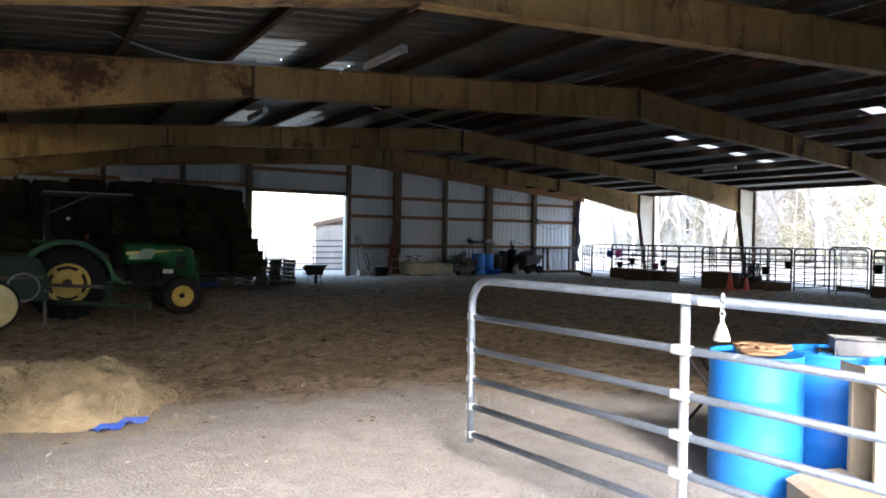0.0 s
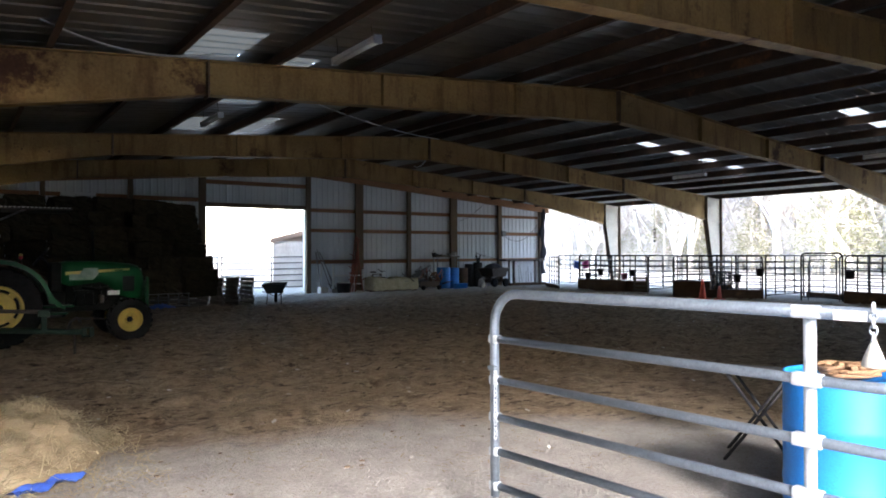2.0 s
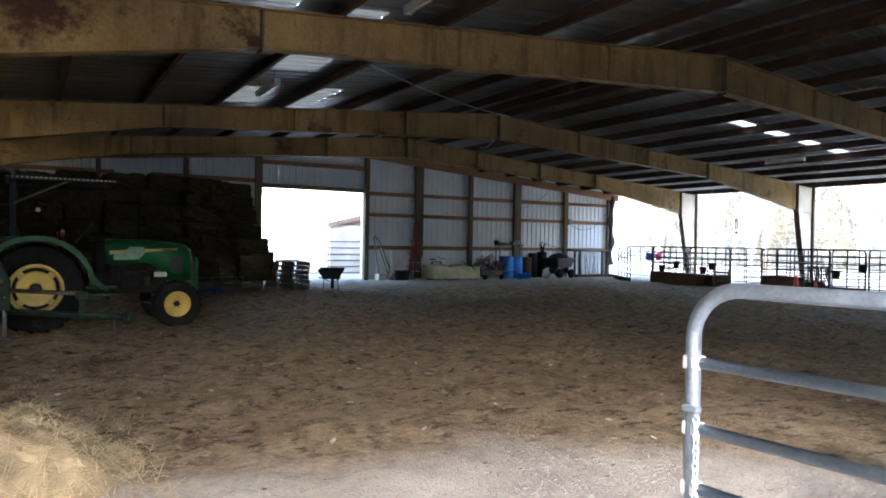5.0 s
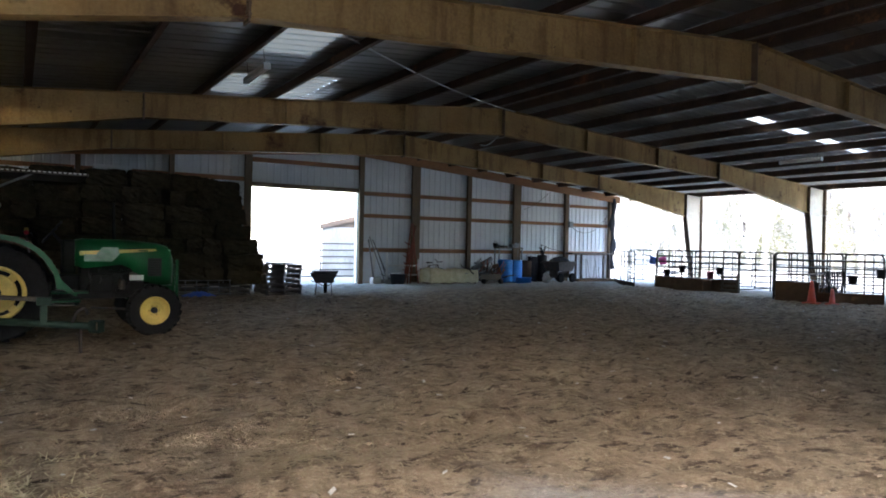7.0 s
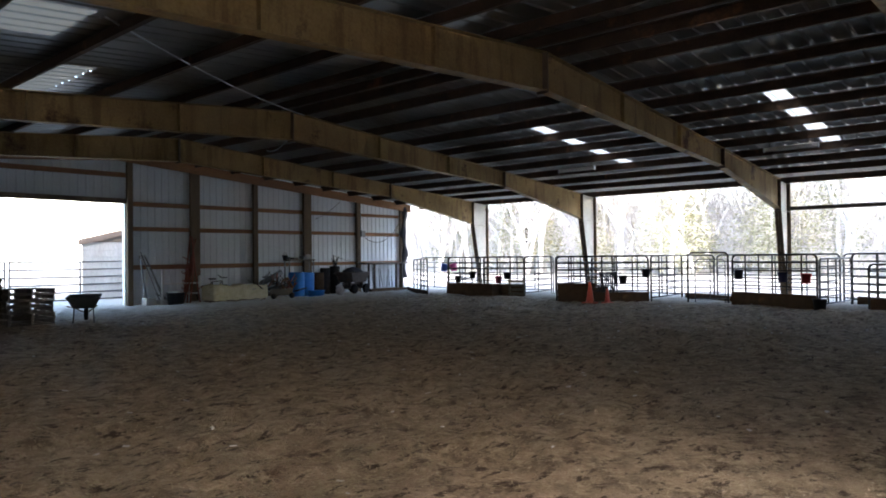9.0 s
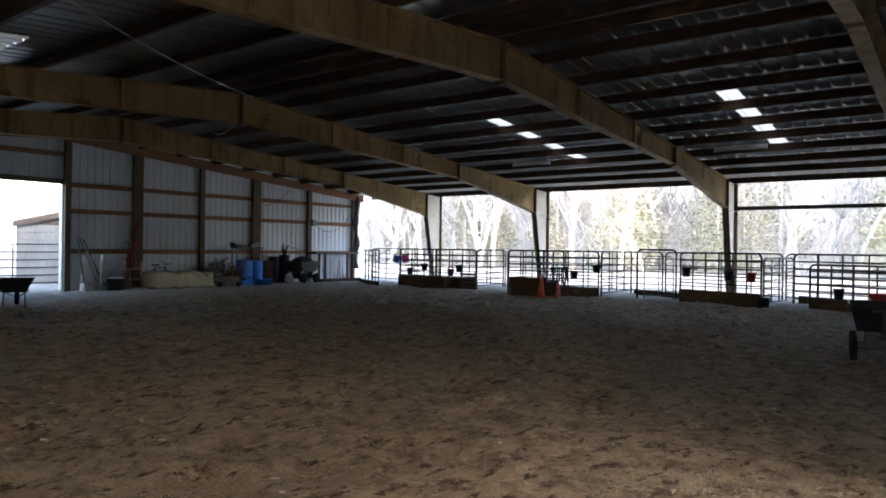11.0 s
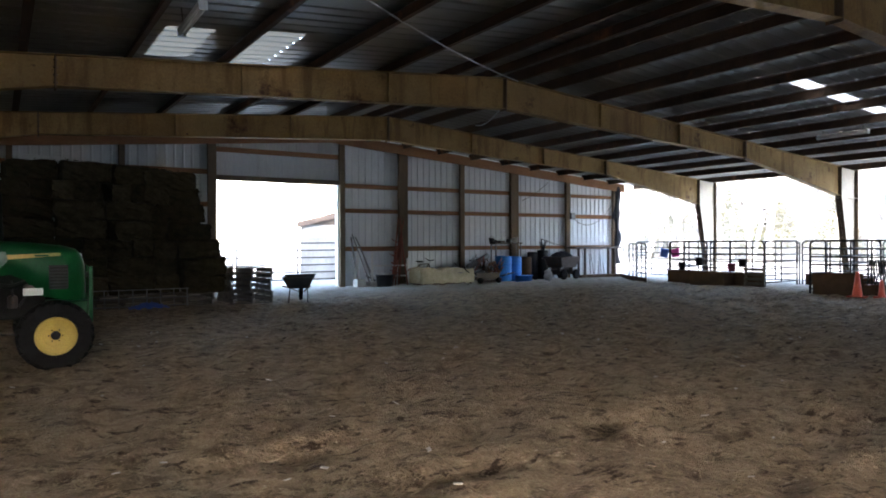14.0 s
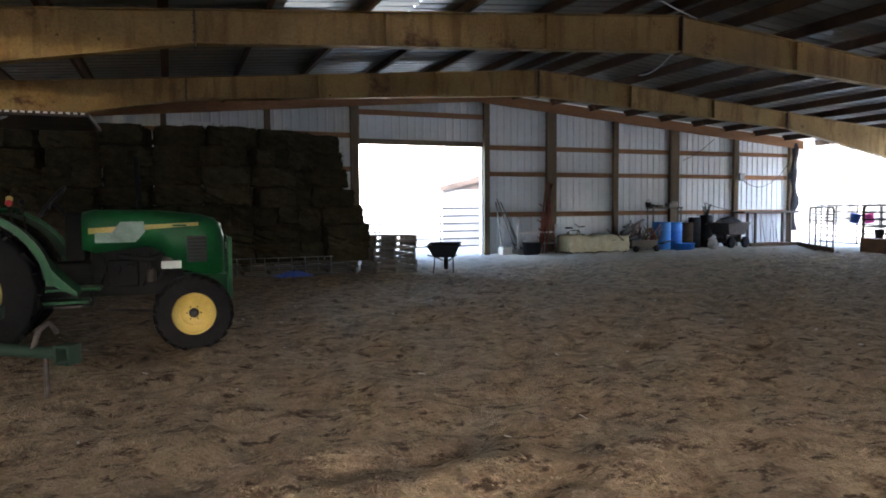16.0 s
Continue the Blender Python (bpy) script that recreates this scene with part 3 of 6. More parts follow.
# rail between the columns of the open side
struct("trim_eave_rail", Shape().box(EAVE_R - 0.10, EAVE_R - 0.02, 5.7, 10.43, 2.80, 2.92), M_DARKSTEEL, "dark steel rail between two columns")
struct("trim_eave_rail_near", Shape().box(EAVE_R - 0.10, EAVE_R - 0.02, 0.4, 5.4, 2.80, 2.92), M_DARKSTEEL, "dark steel rail between two columns")

# ---- gable wall ----
DOOR_L, DOOR_R, DOOR_H = 7.98, 11.85, 3.32
POSTS = [(-2.2, 0.14), (0.3, 0.14), (2.85, 0.14), (5.45, 0.16), (7.85, 0.24), (11.95, 0.18), (14.2, 0.34), (16.62, 0.18), (19.0, 0.36), (21.7, 0.2), (24.3, 0.16)]
WALL_END = 24.4


def ribbed(x0, x1, z0, y, top):
    """Upright ribbed steel sheet from z0 up to the roof line."""
    s = Shape()
    pts, x = [], x0
    while x < x1 - 1e-6:
        for dx, dy in ((0.0, 0.0), (0.17, 0.0), (0.188, -0.022), (0.222, -0.022), (0.24, 0.0)):
            if x + dx <= x1:
                pts.append((x + dx, dy))
        x += 0.24
    pts.append((x1, 0.0))
    for xx, dy in pts:
        s.v += [(xx, y + dy, z0), (xx, y + dy, top(xx))]
    for i in range(len(pts) - 1):
        s.f.append((2 * i, 2 * i + 2, 2 * i + 3, 2 * i + 1))
        s.smooth.append(False)
    # back skin, for thickness
    s.quad((x0, y + 0.035, z0), (x1, y + 0.035, z0), (x1, y + 0.035, top(x1)), (x0, y + 0.035, top(x0)))
    return s


def build_gable():
    wall = thing("wall_north", "white ribbed steel gable wall with timber posts and girts", "wall", None, "", "structure")
    top = lambda x: rafter_top(x) + 0.19
    spans = [p[0] for p in POSTS]
    for a, b in zip(spans, spans[1:]):
        hole = a > 7 and b < 12.5
        mid_peak = a < RIDGE_X < b
        if hole:
            for c, d in ((a, RIDGE_X), (RIDGE_X, b)):
                part("steel_sheet", ribbed(c, d, DOOR_H, GABLE_Y, top), M_WHITE_STEEL, wall)
        else:
            part("steel_sheet", ribbed(a, b, -0.05, GABLE_Y, top), M_WHITE_STEEL, wall)
        levels = [4.18] if hole else ([3.50, 2.55, 1.3] if b < 8 else [3.27, 2.46, 1.22])
        for z in levels:
            if z + 0.1 < min(top(a), top(b)) - 0.1:
                part("girt", Shape().soft_box(a + 0.08, b - 0.08, GABLE_Y - 0.065, GABLE_Y - 0.01, z - 0.07 + rng.uniform(-0.012, 0.012), z + 0.07, 0.006), M_GIRT, wall)
    for x, w in POSTS:
        part("post", Shape().soft_box(x - w / 2, x + w / 2, GABLE_Y - 0.20, GABLE_Y - 0.07, -0.1, top(x) - 0.22, 0.01), M_POST, wall)
    # rafter boards along the roof line
    for a, b in ((EAVE_L + 0.1, RIDGE_X), (RIDGE_X, WALL_END + 0.4)):
        s = Shape()
        s.extrude([(a, GABLE_Y - 0.26, rafter_top(a) - 0.22), (b, GABLE_Y - 0.26, rafter_top(b) - 0.22), (b, GABLE_Y - 0.26, rafter_top(b) + 0.1), (a, GABLE_Y - 0.26, rafter_top(a) + 0.1)], (0, 0.05, 0))
        part("rafter_board", s, M_GIRT, wall, "reddish timber board under the roof edge")
    part("door_header", Shape().soft_box(DOOR_L - 0.1, DOOR_R + 0.1, GABLE_Y - 0.09, GABLE_Y - 0.012, DOOR_H - 0.06, DOOR_H + 0.10, 0.008), M_POST, wall)
    part("door_jamb", Shape().soft_box(DOOR_R - 0.02, DOOR_R + 0.05, GABLE_Y - 0.06, GABLE_Y + 0.12, -0.05, DOOR_H - 0.05, 0.008), M_WHITE, wall, "white door jamb")
    return wall


build_gable()

# walls out of sight: the long side behind the hay and tractor
west = thing("wall_west", "ribbed steel side wall in shade", "wall", None, "", "structure")
s = Shape()
for k in range(37):
    y = NEAR_Y + 0.72 * k
    s.quad((EAVE_L - 0.02, y, -0.05), (EAVE_L - 0.02, y + 0.69, -0.05), (EAVE_L - 0.02, y + 0.69, 3.7), (EAVE_L - 0.02, y, 3.7))
    s.quad((EAVE_L - 0.02, y + 0.69, -0.05), (EAVE_L + 0.01, y + 0.72, -0.05), (EAVE_L + 0.01, y + 0.72, 3.7), (EAVE_L - 0.02, y + 0.69, 3.7))
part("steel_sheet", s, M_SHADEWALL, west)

# near gable, unseen and added: closed beside a wide entry that shapes the light
south = thing("wall_south", "added unseen ribbed steel gable wall beside the wide entry, to limit the light", "wall", None, "", "structure")
for a, b, z0 in ((EAVE_L, -1.9, -0.05), (-1.9, 5.0, 3.1), (5.0, RIDGE_X, -0.05), (RIDGE_X, EAVE_R, -0.05)):
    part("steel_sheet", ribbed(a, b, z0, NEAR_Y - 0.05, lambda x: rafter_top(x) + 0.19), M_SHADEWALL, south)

# plain wall added across the unseen yard, to block low sky at the entry
struct("wall_yard", Shape().box(-30, 45, -14.3, -14, -0.1, 4.4), M_SHADEWALL, "added dark wall across the unseen yard that blocks low sky")

# ---- gates and pen panels ----
def rounded_frame(length, z0, z1, r, bottom_round=False):
    """Outline in the local x-z plane with rounded upper corners."""
    pts = [Vector((0, 0, z0))]
    pts += arc((r, 0, z1 - r), r, 180, 90, 6, X, Z)
    pts += arc((length - r, 0, z1 - r), r, 90, 0, 6, X, Z)
    pts += [Vector((length, 0, z0))]
    return pts


def along(p0, p1):
    """Pose whose x axis runs from p0 to p1 on the ground."""
    d = Vector((p1[0] - p0[0], p1[1] - p0[1], 0))
    return pose(p0[0], p0[1], 0, 0, 0, math.degrees(math.atan2(d.y, d.x))), d.length


def pen_panel(p0, p1, mat, label, z1=1.42, z0=0.12, rails=6, posts=3, r=0.024, group="corral panels"):
    m, length = along(p0, p1)
    posts += 2 if mat is M_DARKPIPE and length > 2.2 else 0
    p = thing("corral_panel", label, "livestock panel", m, group)
    part("frame", Shape().tube(rounded_frame(length, -0.02, z1, 0.13), r * 1.15, 8), mat, p)
    for k in range(rails):
        z = z0 + (z1 - z0) * k / rails
        part("rail", Shape().tube([(0.01, 0, z), (length * 0.5, 0, z - 0.006), (length - 0.01, 0, z)], r * 0.85, 6), mat, p)
    for k in range(1, posts + 1):
        x = length * k / (posts + 1)
        part("upright", Shape().tube([(x, 0.004, z0), (x, 0.004, z1)], r * 0.9, 6), mat, p)
    return p


DARK = "dark brown tubular steel livestock panel with rounded corners"
GREY = "grey tubular steel livestock panel with rounded corners"
for p0, p1, mat, label, kw in [
    ((22.95, 24.4), (21.6, 22.4), M_PANELGREY, GREY, dict(z1=1.36)),
    ((25.0, 25.9), (24.7, 22.4), M_PANELGREY, GREY, {}),
    ((22.65, 22.25), (22.75, 18.7), M_DARKPIPE, DARK, dict(posts=3)),
    ((22.8, 18.7), (24.9, 18.9), M_DARKPIPE, DARK, dict(posts=1)),
    ((22.7, 22.25), (24.8, 22.3), M_DARKPIPE, DARK, dict(posts=1)),
    ((25.0, 22.3), (25.05, 18.9), M_PANELGREY, GREY, {}),
    ((25.05, 18.8), (25.1, 16.4), M_PANELGREY, GREY, dict(posts=2)),
    ((21.1, 16.3), (22.35, 13.75), M_DARKPIPE, DARK, dict(posts=3)),
    ((21.2, 16.35), (24.9, 16.3), M_DARKPIPE, DARK, dict(posts=2)),
    ((22.45, 13.7), (24.9, 13.72), M_DARKPIPE, DARK, dict(posts=1)),
    ((25.05, 16.3), (25.1, 12.7), M_PANELGREY, GREY, {}),
    ((25.1, 12.6), (25.1, 9.0), M_PANELGREY, GREY, {}),
    ((22.5, 12.55), (23.05, 11.55), M_DARKPIPE, "dark tubular steel walk-through panel frame", dict(z1=1.50, posts=0, rails=1)),
    ((22.55, 12.35), (22.95, 11.6), M_PANELGREY, "small grey tubular steel gate inside its frame", dict(z1=1.30, posts=1, rails=6, r=0.014)),
    ((22.7, 11.3), (21.75, 8.85), M_DARKPIPE, DARK, dict(posts=3)),
    ((21.8, 8.8), (24.3, 8.55), M_PANELGREY, GREY, dict(posts=3, z1=1.30)),
    ((24.4, 8.55), (22.4, 4.6), M_DARKPIPE, DARK, dict(posts=3)),
    ((22.4, 7.8), (21.4, 5.2), M_DARKPIPE, DARK, dict(posts=2, z1=1.15)),
    ((25.1, 8.9), (25.1, 5.4), M_PANELGREY, GREY, {}),
    ((25.1, 5.3), (25.1, 1.6), M_PANELGREY, GREY, {}),
]:
    pen_panel(p0, p1, mat, label, **kw)

# long gates across the gable doorway, outside
def field_gate(p0, p1):
    m, length = along(p0, p1)
    g = thing("farm_gate", "grey tubular steel farm gate closed across the doorway", "gate", m, "doorway gates")
    for z in (0.22, 0.46, 0.70, 0.94, 1.18, 1.42):
        part("rail", Shape().tube([(0, 0, z), (length / 2, 0, z - 0.008), (length, 0, z)], 0.023, 6), M_DARKSTEEL, g)
    for x in (0.012, length * 0.5, length - 0.012):
        part("upright", Shape().tube([(x, 0.006, -0.02 if x < 0.1 or x > length - 0.1 else 0.22), (x, 0.006, 1.44)], 0.024, 6), M_DARKSTEEL, g)


field_gate((5.6, 27.55), (8.75, 27.55))
field_gate((8.85, 27.55), (12.9, 27.6))


def board(p0, p1, z0, z1, thick=0.05, mat=None, name="base_board", label="dark brown weathered board along the foot of a pen", group="pen base boards"):
    m, length = along(p0, p1)
    s = Shape().soft_box(0, length, -thick / 2, thick / 2, z0, z1, 0.008)
    return solid(name, s, mat or M_BROWNBOARD, label, "board", group, "", m)


for p0, p1, h in [((22.58, 22.25), (22.68, 18.7), 0.42), ((21.05, 14.95), (22.28, 13.7), 0.30), ((22.62, 11.3), (21.67, 8.85), 0.36),
                  ((22.9, 24.5), (21.5, 22.3), 0.16), ((24.3, 8.4), (23.0, 6.2), 0.22), ((22.3, 7.75), (21.3, 5.2), 0.26), ((24.9, 13.6), (23.6, 11.6), 0.16),
                  ((24.2, 26.0), (22.95, 24.5), 0.14), ((24.9, 18.6), (24.9, 16.5), 0.34)]:
    board(p0, p1, -0.03, h)


def slatted_end(p0, p1):
    m, length = along(p0, p1)
    t = thing("pallet_end", "weathered slatted pallet standing against a pen", "pallet", m, "standing pallets")
    for k in range(4):
        part("slat", Shape().soft_box(0, length, -0.012, 0.012, 0.04 + 0.15 * k, 0.13 + 0.15 * k, 0.004), M_GREYWOOD, t)
    for x in (0.05, length - 0.05):
        part("stringer", Shape().soft_box(x - 0.03, x + 0.03, 0.013, 0.09, -0.02, 0.62, 0.006), M_GREYWOOD, t)


slatted_end((22.45, 19.2), (22.62, 18.6))


def feed_box(x, y, rz, w, d, h):
    t = thing("feed_box", "brown wooden feed box beside the pen", "feed box", pose(x, y, 0, 0, 0, rz), "feed boxes")
    for a in (0, 1):
        part("long_side", Shape().soft_box(-w / 2, w / 2, (-d / 2, d / 2 - 0.03)[a], (-d / 2 + 0.03, d / 2)[a], -0.03, h, 0.006), M_BROWNBOARD, t)
        part("short_side", Shape().soft_box((-w / 2, w / 2 - 0.03)[a], (-w / 2 + 0.03, w / 2)[a], -d / 2 + 0.031, d / 2 - 0.031, -0.03, h - 0.01, 0.006), M_BROWNBOARD, t)
    part("floor_board", Shape().box(-w / 2 + 0.031, w / 2 - 0.031, -d / 2 + 0.031, d / 2 - 0.031, h * 0.55, h * 0.58), M_BROWNBOARD, t)


feed_box(21.35, 15.7, -62, 1.15, 0.5, 0.55)
feed_box(22.35, 20.3, 90, 1.3, 0.5, 0.38)

# ---- buckets ----
def bucket(x, y, z, mat, colour, tilt=0.0, r=0.13, h=0.26, hung=True):
    t = thing("bucket", colour + (" plastic bucket hung on a pen rail" if hung else " plastic bucket standing on the dirt"), "bucket", pose(x, y, z, tilt, tilt * 0.5, 0), "buckets")
    part("body", Shape().lathe([(r * 0.78, 0), (r, h), (r * 1.06, h), (r * 1.06, h - 0.02), (r * 0.97, h - 0.02), (r * 0.74, 0.012)], 18), mat, t)
    part("handle", Shape().tube(arc((0, 0, h - 0.01), r * 1.02, 0, 180, 10, Y, Z), 0.006, 6), M_DARKSTEEL, t, "wire handle")


for x, y, z, mat, col in [(22.5, 20.9, 0.62, M_BLACK, "black"), (22.55, 19.7, 0.45, M_PURPLE, "maroon"), (22.6, 19.35, 0.6, M_BLACK, "black"),
                          (22.5, 21.6, 0.45, M_BLACK, "black"), (21.85, 14.35, 0.55, M_BLACK, "black"), (22.2, 13.75, 0.75, M_BLACK, "black"),
                          (22.45, 11.05, 0.72, M_BLACK, "black"), (22.0, 9.75, 0.68, M_NAVY, "dark blue"), (21.72, 9.1, 0.66, M_RED, "red"),
                          (22.15, 7.1, 0.30, M_BLACK, "black")]:
    bucket(x, y, z, mat, col)
bucket(23.35, 23.1, 0.86, M_BLUEB, "blue", 12, 0.16, 0.3)
bucket(23.62, 22.75, 0.86, M_PINK, "pink", -10, 0.16, 0.3)
bucket(21.55, 8.75, -0.02, M_BLACK, "black", 0, 0.17, 0.30, False)
bucket(21.75, 6.2, 0.2, M_RED, "red", 0, 0.2, 0.3)


def cone(x, y, h):
    t = thing("traffic_cone", "faded orange traffic cone with a square base", "traffic cone", pose(x, y, 0.0, 0, 0, rng.uniform(0, 90)), "traffic cones")
    part("base", Shape().soft_box(-0.2 * h / 0.7, 0.2 * h / 0.7, -0.2 * h / 0.7, 0.2 * h / 0.7, -0.02, 0.035, 0.01), M_ORANGE, t)
    part("body", Shape().lathe([(0.14 * h / 0.7, 0.035), (0.13 * h / 0.7, 0.06), (0.035, h), (0.02, h)], 18), M_ORANGE, t)


cone(20.72, 14.88, 0.64)
cone(20.95, 14.42, 0.44)

# halters and harness hung by the cones
t = thing("harness", "black harness straps draped over the pen rail", "harness", pose(21.62, 14.75, 0, 0, 0, -60))
for k in range(9):
    x = -0.25 + 0.06 * k
    part("strap", Shape().tube([(x, 0, 0.92), (x + rng.uniform(-0.05, 0.05), -0.06, 0.6), (x + rng.uniform(-0.08, 0.08), 0.0, 0.22 + 0.1 * rng.random()), (x + 0.04, 0.03, 0.62), (x + 0.02, 0.02, 0.92)], 0.016, 6), M_BLACK, t)

# wind chime under the eave
t = thing("wind_chime", "small dark wind chime hanging from the eave", "wind chime", pose(24.9, 20.05, 0))
part("string", Shape().tube([(0, 0, 3.9), (0, 0, 2.55)], 0.006, 5), M_BLACK, t)
part("disc", Shape().lathe([(0.07, 2.5), (0.075, 2.52), (0.02, 2.56)], 12), M_DARKSTEEL, t)
for k in range(5):
    a = k * 1.2566
    part("chime_tube", Shape().tube([(0.05 * math.cos(a), 0.05 * math.sin(a), 2.5), (0.05 * math.cos(a), 0.05 * math.sin(a), 2.15)], 0.009, 6), M_DARKSTEEL, t)
part("clapper", Shape().lathe([(0.01, 1.98), (0.05, 2.0), (0.05, 2.05), (0.01, 2.07)], 10), M_BLACK, t)

# ---- the entry gate ----
def entry_gate():
    m, _ = along((2.985, 4.06), (3.235, 1.30))
    length, top = 3.05, 1.322
    g = thing("farm_gate", "galvanised tubular steel farm gate, swung open", "gate", m)
    # top tube with the curved corner that runs down into the latch end
    pts = [Vector((0, 0, 0.20)), Vector((0, 0, 1.0))] + arc((0.17, 0, top - 0.17), 0.17, 180, 90, 8, X, Z) + [Vector((length, 0, top))]
    part("top_tube", Shape().tube(pts, 0.026, 10), M_GALV, g)
    heights = [1.068, 0.842, 0.638, 0.448, 0.258]
    for z in heights:
        part("rail", Shape().tube([(0.0, 0, z), (length, 0, z)], 0.021, 10), M_GALV, g)
        part("bracket", Shape().soft_box(-0.028, 0.035, -0.024, 0.024, z - 0.024, z + 0.024, 0.008), M_GALV_WHITE, g)
    for x in (1.66, length - 0.04):
        part("upright", Shape().tube([(x, 0.02, 0.14 if x < 2 else -0.03), (x, 0.02, top)], 0.024, 10), M_GALV_WHITE, g, "pale galvanised upright")
        for z in heights + [top]:
            part("clamp", Shape().soft_box(x - 0.055, x + 0.055, -0.026, 0.026, z - 0.025, z + 0.025, 0.01), M_GALV_WHITE, g)
    # chain with a clasp at the latch end
    ch = Shape()
    for k in range(15):
        z = 0.905 - 0.026 * k
        ax = X if k % 2 else Y
        ch.tube([Vector((0.035, -0.03, z)) + 0.011 * math.cos(a) * ax + 0.018 * math.sin(a) * Z for a in (i * math.pi / 4 for i in range(8))], 0.0035, 5, True)
    part("chain", ch, M_GALV_WHITE, g, "short steel chain")
    part("clasp", Shape().soft_box(-0.015, 0.045, -0.045, -0.01, 0.90, 0.925, 0.008), M_GALV, g)
    # tag and shiny bits on the top tube
    part("tag", Shape().soft_box(1.76, 1.87, -0.030, -0.026, top - 0.022, top + 0.014, 0.001), M_WHITE, g, "small white paper tag")
    return g


entry_gate()
# weight on a chain, hung from the top tube
gm, _ = along((2.985, 4.06), (3.235, 1.30))
t = thing("gate_weight", "white cone-shaped weight hung on a chain from the gate", "weight", gm @ pose(1.89, -0.03, 0.0))
ch = Shape()
for k in range(5):
    z = 1.35 - 0.026 * k
    ax = X if k % 2 else Y
    ch.tube([Vector((0, 0, z)) + 0.012 * math.cos(a) * ax + 0.018 * math.sin(a) * Z for a in (i * math.pi / 4 for i in range(8))], 0.004, 5, True)
part("chain", ch, M_GALV_WHITE, t)
part("weight_body", Shape().lathe([(0.036, 1.145), (0.039, 1.152), (0.029, 1.185), (0.015, 1.222), (0.010, 1.23), (0.010, 1.24)], 16), M_CONCRETE, t)


# ---- blue drums ----
def drum(x, y, z=0.0, h=0.9, r=0.292, mat=None, label="bright blue plastic drum standing on the dirt", group="blue drums", top_open=False, m=None):
    t = thing("drum", label, "drum", m if m is not None else pose(x, y, z), group)
    prof = [(r * 0.93, 0.0), (r * 0.98, 0.02), (r, 0.06), (r, h * 0.30), (r * 1.012, h * 0.315), (r * 1.012, h * 0.345), (r, h * 0.36), (r, h * 0.66), (r * 1.012, h * 0.675), (r * 1.012, h * 0.705), (r, h * 0.72), (r * 1.0, h - 0.06), (r * 0.985, h - 0.03), (r * 1.0, h - 0.022), (r * 1.0, h), (r * 0.95, h), (r * 0.94, h - 0.02), (r * 0.3, h - 0.022)]
    part("body", Shape().lathe(prof, 40), mat or M_BLUE, t)
    if not top_open:
        for dx in (-0.16, 0.16):
            part("bung", Shape().lathe([(0.035, h - 0.022), (0.035, h - 0.008), (0.0, h - 0.006)], 12, pose(dx, 0, 0)), mat or M_BLUE, t)
    return t


drum(4.51, 2.93, 0.0, 0.88)
drum(5.07, 2.72, 0.0, 0.88)

# coiled rope on the drum
s = Shape()
pts = []
for k in range(150):
    a = k * 0.42 + rng.uniform(-0.5, 0.5)
    rr = 0.03 + 0.11 * (0.5 + 0.5 * math.sin(k * 0.31)) + rng.uniform(-0.03, 0.03)
    pts.append((rr * math.cos(a) * 1.4, rr * math.sin(a), 0.012 + 0.05 * k / 150 + rng.uniform(0, 0.012)))
s.tube(pts, 0.013, 6)
solid("rope", s, M_ROPE, "brown rope coiled on top of a drum", "rope", "", "", pose(4.52, 2.90, 0.862))
s = Shape().tube([(0.0, 0.0, 0.015), (0.06, 0.04, 0.02), (0.12, 0.0, 0.02), (0.1, -0.05, 0.018), (0.03, -0.03, 0.016)], 0.012, 6)
solid("strap_clip", s, M_BLACK, "black strap lying on a drum", "strap", "", "", pose(4.96, 2.76, 0.862))

# grey tray on the second drum
t = thing("plastic_tray", "grey plastic tray standing on a drum", "tray", pose(5.16, 2.62, 0.858, 0, 0, -50) @ Matrix.Scale(0.75, 4))
part("body", Shape().extrude([(-0.17, -0.13, 0), (0.17, -0.13, 0), (0.2, -0.13, 0.15), (-0.2, -0.13, 0.15)], (0, 0.02, 0)).extrude([(-0.17, 0.11, 0), (0.17, 0.11, 0), (0.2, 0.11, 0.15), (-0.2, 0.11, 0.15)], (0, 0.02, 0)).box(-0.17, 0.17, -0.13, 0.13, 0, 0.012).box(-0.2, -0.185, -0.13, 0.13, 0.0, 0.15).box(0.185, 0.2, -0.13, 0.13, 0.0, 0.15), M_CHROMEPIPE, t)
part("rim", Shape().tube([(-0.21, -0.14, 0.15), (0.21, -0.14, 0.15), (0.21, 0.14, 0.15), (-0.21, 0.14, 0.15)], 0.01, 6, True), M_CHROMEPIPE, t)

# folding stand with crossed legs
t = thing("folding_stand", "black folding stand with crossed metal legs", "stand", pose(5.5, 3.98, 0, 0, 0, 118))
part("top", Shape().soft_box(-0.26, 0.26, -0.2, 0.2, 0.64, 0.66, 0.008), M_BLACK, t)
for yy in (-0.17, 0.17):
    part("leg", Shape().tube([(-0.24, yy, 0), (0.22, yy, 0.64)], 0.013, 7), M_BLACK, t)
    part("leg", Shape().tube([(0.24, yy + 0.02, 0), (-0.22, yy + 0.02, 0.64)], 0.013, 7), M_BLACK, t)
part("brace", Shape().tube([(-0.24, -0.17, 0.01), (-0.24, 0.17, 0.01)], 0.011, 7), M_BLACK, t)

